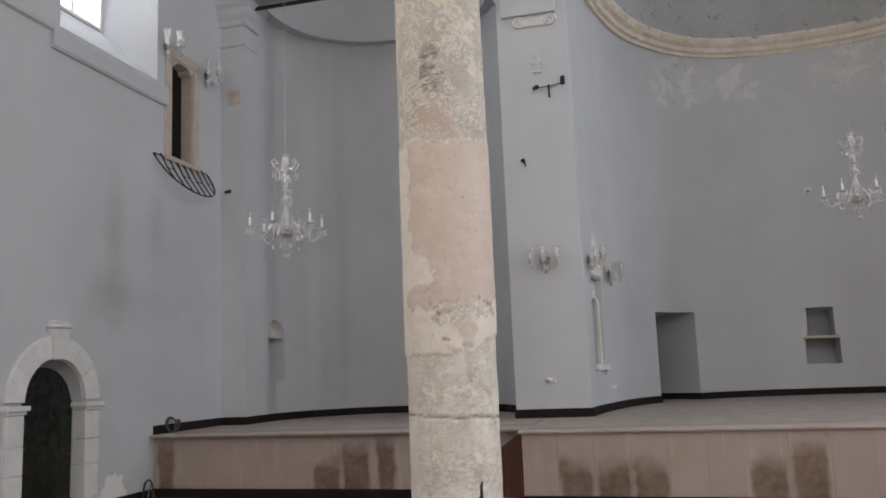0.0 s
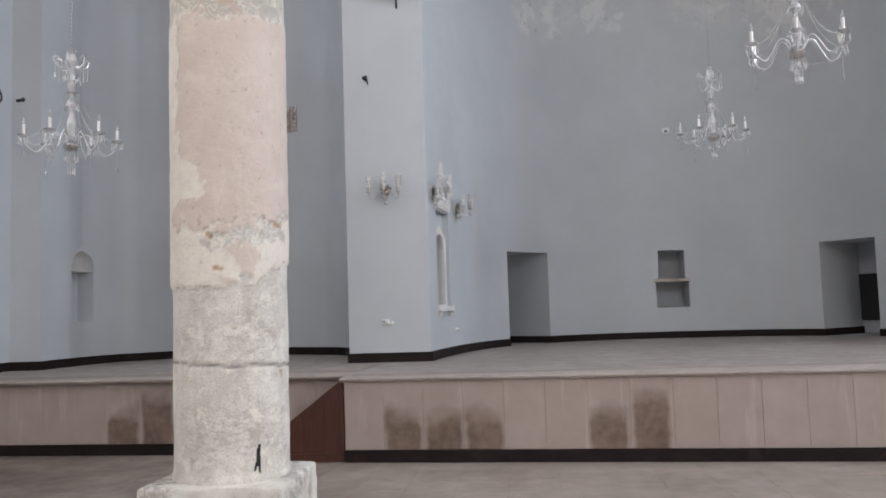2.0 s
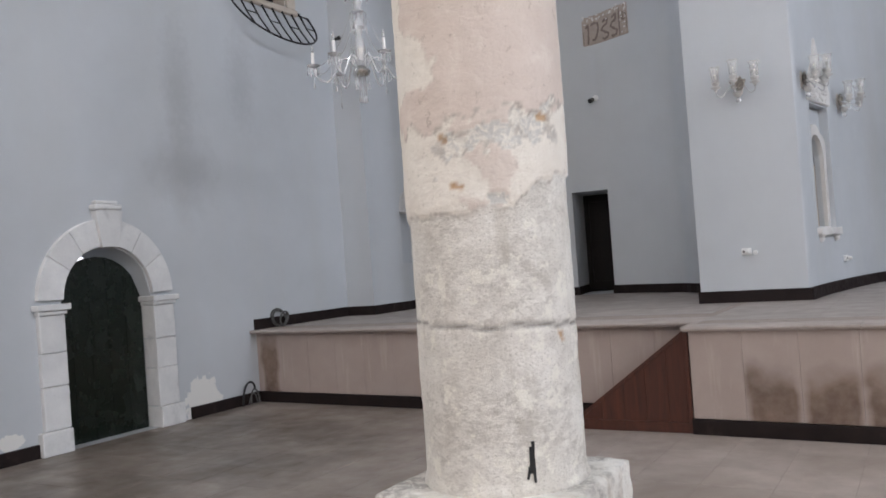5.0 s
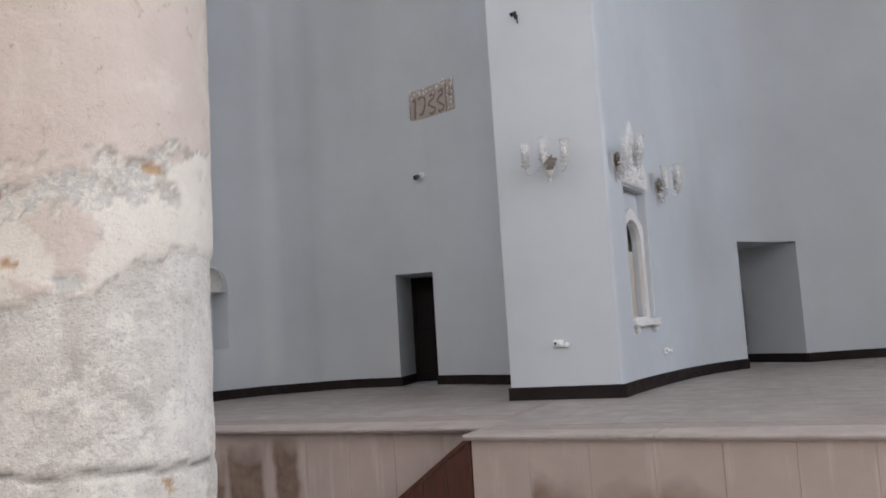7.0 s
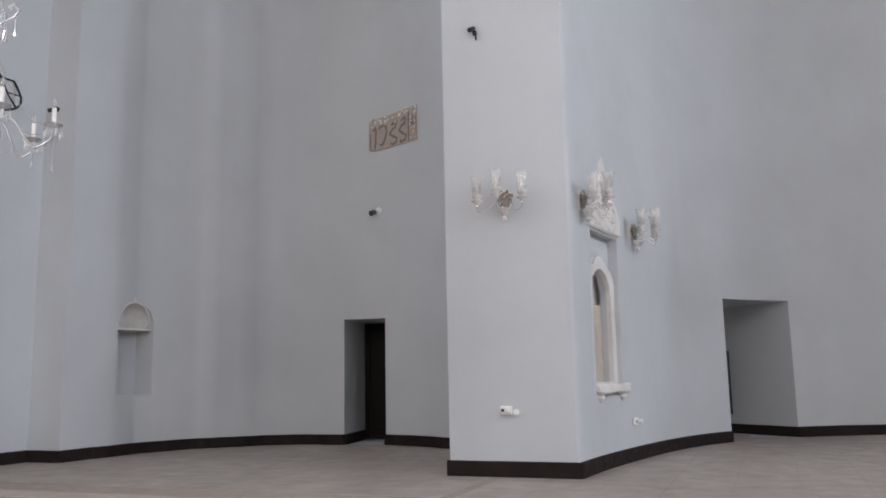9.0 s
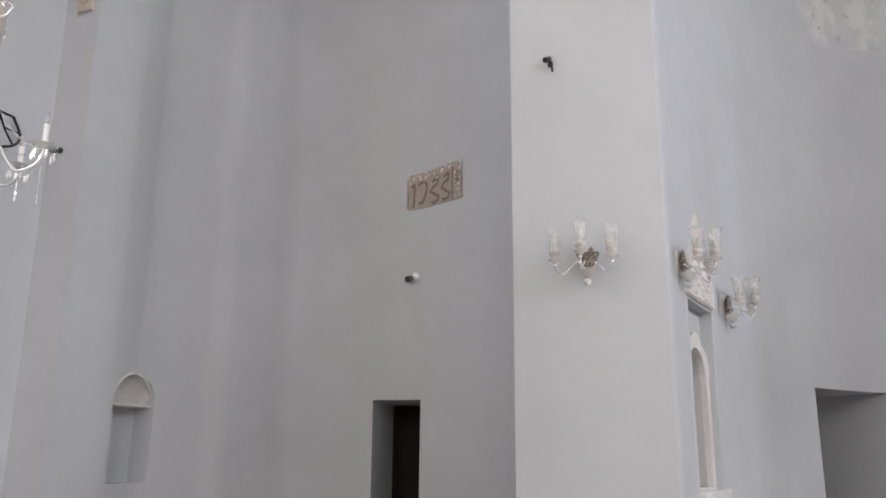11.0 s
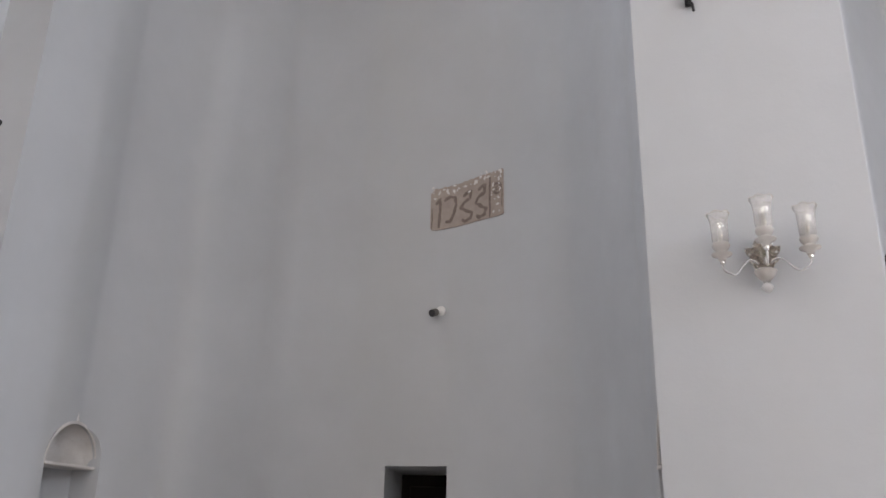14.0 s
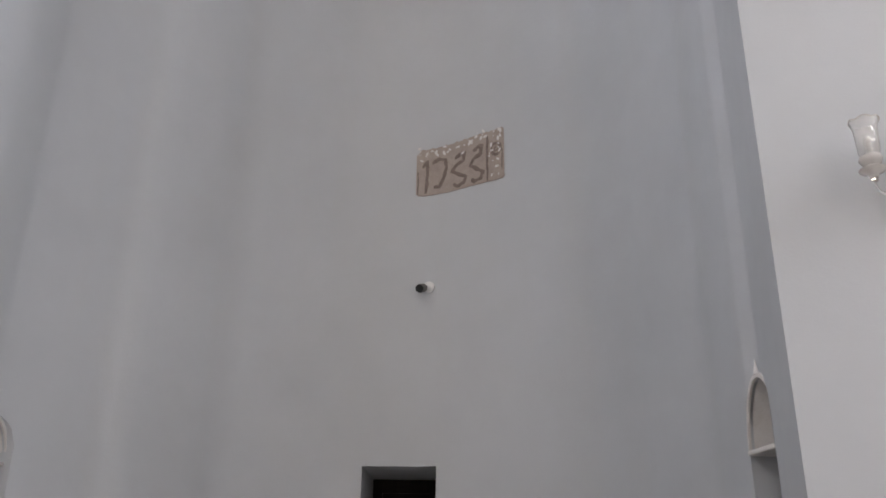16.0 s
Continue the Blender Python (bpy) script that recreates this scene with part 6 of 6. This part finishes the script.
# ironwork under the small window: a leaning half-round grating
grate = thing("iron_grating", pose(XL, 9.78, 4.93), "black wrought iron half-round grating below the small window", "grating")
V = Vector((0.30, 0.05, -0.50))
W = 1.50
rim = [Vector((0, W * 0.5 * (1 - math.cos(a)), 0)) + V * (math.sin(a) ** 0.7) for a in (math.pi * i / 40 for i in range(41))]
part("rim", tube(rim, 0.013, 6), IRON, grate, "", 60)
part("wall_rail", tube([(0.01, 0, 0), (0.01, W, 0)], 0.010, 6), IRON, grate)
for i in range(1, 8):
    s = i / 8
    k = (1 - (2 * s - 1) ** 2) ** 0.35
    p = Vector((0.0, W * s, 0.0))
    q = p + V * k
    part("bar", tube([p + Vector((0.0, -0.02, 0.03)), p + Vector((0.02, 0, 0.0)), p.lerp(q, 0.5) + Vector((0.0, 0, -0.015)), q], [0.020, 0.014, 0.010, 0.010], 6), IRON, grate)
    if i % 2:
        part("collar", tube([p.lerp(q, 0.5), p.lerp(q, 0.5) + Vector((0, W / 8, 0))], 0.008, 5), IRON, grate)


def hose(m, r, n, label):
    t = thing("cable_coil", m, label, "cable", "loose cables")
    rr = random.Random(n)
    for k in range(3):
        tilt, ph = rr.uniform(-0.25, 0.25), rr.uniform(0, 6)
        pts = [(0.02 + 0.015 * k + 0.05 * math.sin(a * 0.5 + ph), r * (1 - 0.1 * k) * math.cos(a), r * (0.95 - 0.08 * k) * (1 + math.sin(a + tilt)) + 0.012) for a in (2 * math.pi * i / 30 for i in range(34))]
        part("loop", tube(pts, 0.011, 6), CABLE, t, "", 60)
    return t


hose(pose(XL + 0.05, 10.25, ZP), 0.11, 3, "small coil of grey cable leaning on the skirting")
stub = thing("cable_stub", pose(XL + 0.06, 9.62, 0), "black cable and a grey loop leaning on the skirting", "cable", "loose cables")
part("black_cable", tube(bezier((0.04, -0.13, 0.008), (0.02, -0.10, 0.20), (0.01, -0.04, 0.26), (0.02, 0.02, 0.27), 10) + bezier((0.02, 0.02, 0.27), (0.03, 0.06, 0.27), (0.04, 0.08, 0.22), (0.05, 0.06, 0.19), 5)[1:], 0.013, 6), BLACK, stub, "stiff black cable", 60)
part("loop", tube(bezier((0.03, 0.02, 0.012), (0.02, 0.0, 0.22), (0.02, 0.15, 0.25), (0.03, 0.15, 0.012), 14), 0.009, 6), CABLE, stub, "", 60)
part("loop", tube(bezier((0.06, -0.06, 0.012), (0.03, 0.02, 0.16), (0.02, 0.09, 0.19), (0.04, 0.11, 0.012), 14), 0.008, 6), CABLE, stub, "", 60)

# loose brown plaster left under the cornice
flake = thing("plaster_remnant", on_wall(main_plan, main_plan.near(6.62, 13.4), 7.02), "brown remnant of old plaster below the cornice", "plaster remnant")
pts = [(0.15 * (1 + 0.3 * noise.noise((k * 1.3, 2, 0))) * math.cos(k * math.pi / 7), 0.17 + 0.20 * (1 + 0.3 * noise.noise((k * 1.1, 7, 0))) * math.sin(k * math.pi / 7)) for k in range(14)]
part("slab", solid(pts, -0.03, 0.04, 0.008), BEIGE, flake)


# ---- paving, last ----
def paving(parent, x0, x1, y0, y1, z, pitch, mat, near, skew=0.0, limit=300):
    """Stone paving in running courses; the tiles inside near are parts, the others one mesh of stuff."""
    g = 0.003
    single = mesh_of(box(-pitch / 2 + g / 2, pitch / 2 - g / 2, -pitch / 2 + g / 2, pitch / 2 - g / 2, -0.02, 0.0, bevel=0.0008), "tile", mat)
    verts, faces, made = [], [], 0
    ny, nx = int((y1 - y0) / pitch), int((x1 - x0) / pitch) + 1
    for j in range(ny):
        for i in range(nx):
            x, y = x0 + (i + 0.5) * pitch, y0 + (j + 0.5) * pitch
            if x > x1 - pitch / 2 or x < x0 + pitch / 2 - 0.01:
                continue
            dz = 0.0006 * noise.noise((x * 2.1, y * 2.3, z))
            if near[0] < x < near[1] and near[2] < y < near[3] and made < limit:
                ob = new("tile", single)
                ob.parent = parent
                ob.location = (x, y, z + dz)
                made += 1
            else:
                h = pitch / 2 - g / 2
                k = len(verts)
                verts += [(x - h, y - h, z + dz), (x + h, y - h, z + dz), (x + h, y + h, z + dz), (x - h, y + h, z + dz)]
                verts += [(a, b, c - 0.01) for a, b, c in verts[k:k + 4]]
                faces += [(k, k + 1, k + 2, k + 3), (k, k + 4, k + 5, k + 1), (k + 1, k + 5, k + 6, k + 2), (k + 2, k + 6, k + 7, k + 3), (k + 3, k + 7, k + 4, k)]
    me = bpy.data.meshes.new("tiles")
    me.from_pydata(verts, [], faces)
    me.materials.append(mat)
    ob = new("paving", me)
    ob.parent = parent
    return tagged(ob, "stone paving", "", "", "stuff")


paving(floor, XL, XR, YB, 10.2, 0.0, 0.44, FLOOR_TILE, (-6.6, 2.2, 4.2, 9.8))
paving(deck, -1.53, 8.5, front_right(-1.53) + 0.45, 17.2, ZP, 0.44, DECK_TILE, (-1.5, 5.0, 9.4, 14.0))
paving(deck_left, XL, -1.54, front_left(XL) + 0.42, 14.9, ZP, 0.44, DECK_TILE, (-6.8, -1.5, 9.9, 14.6))
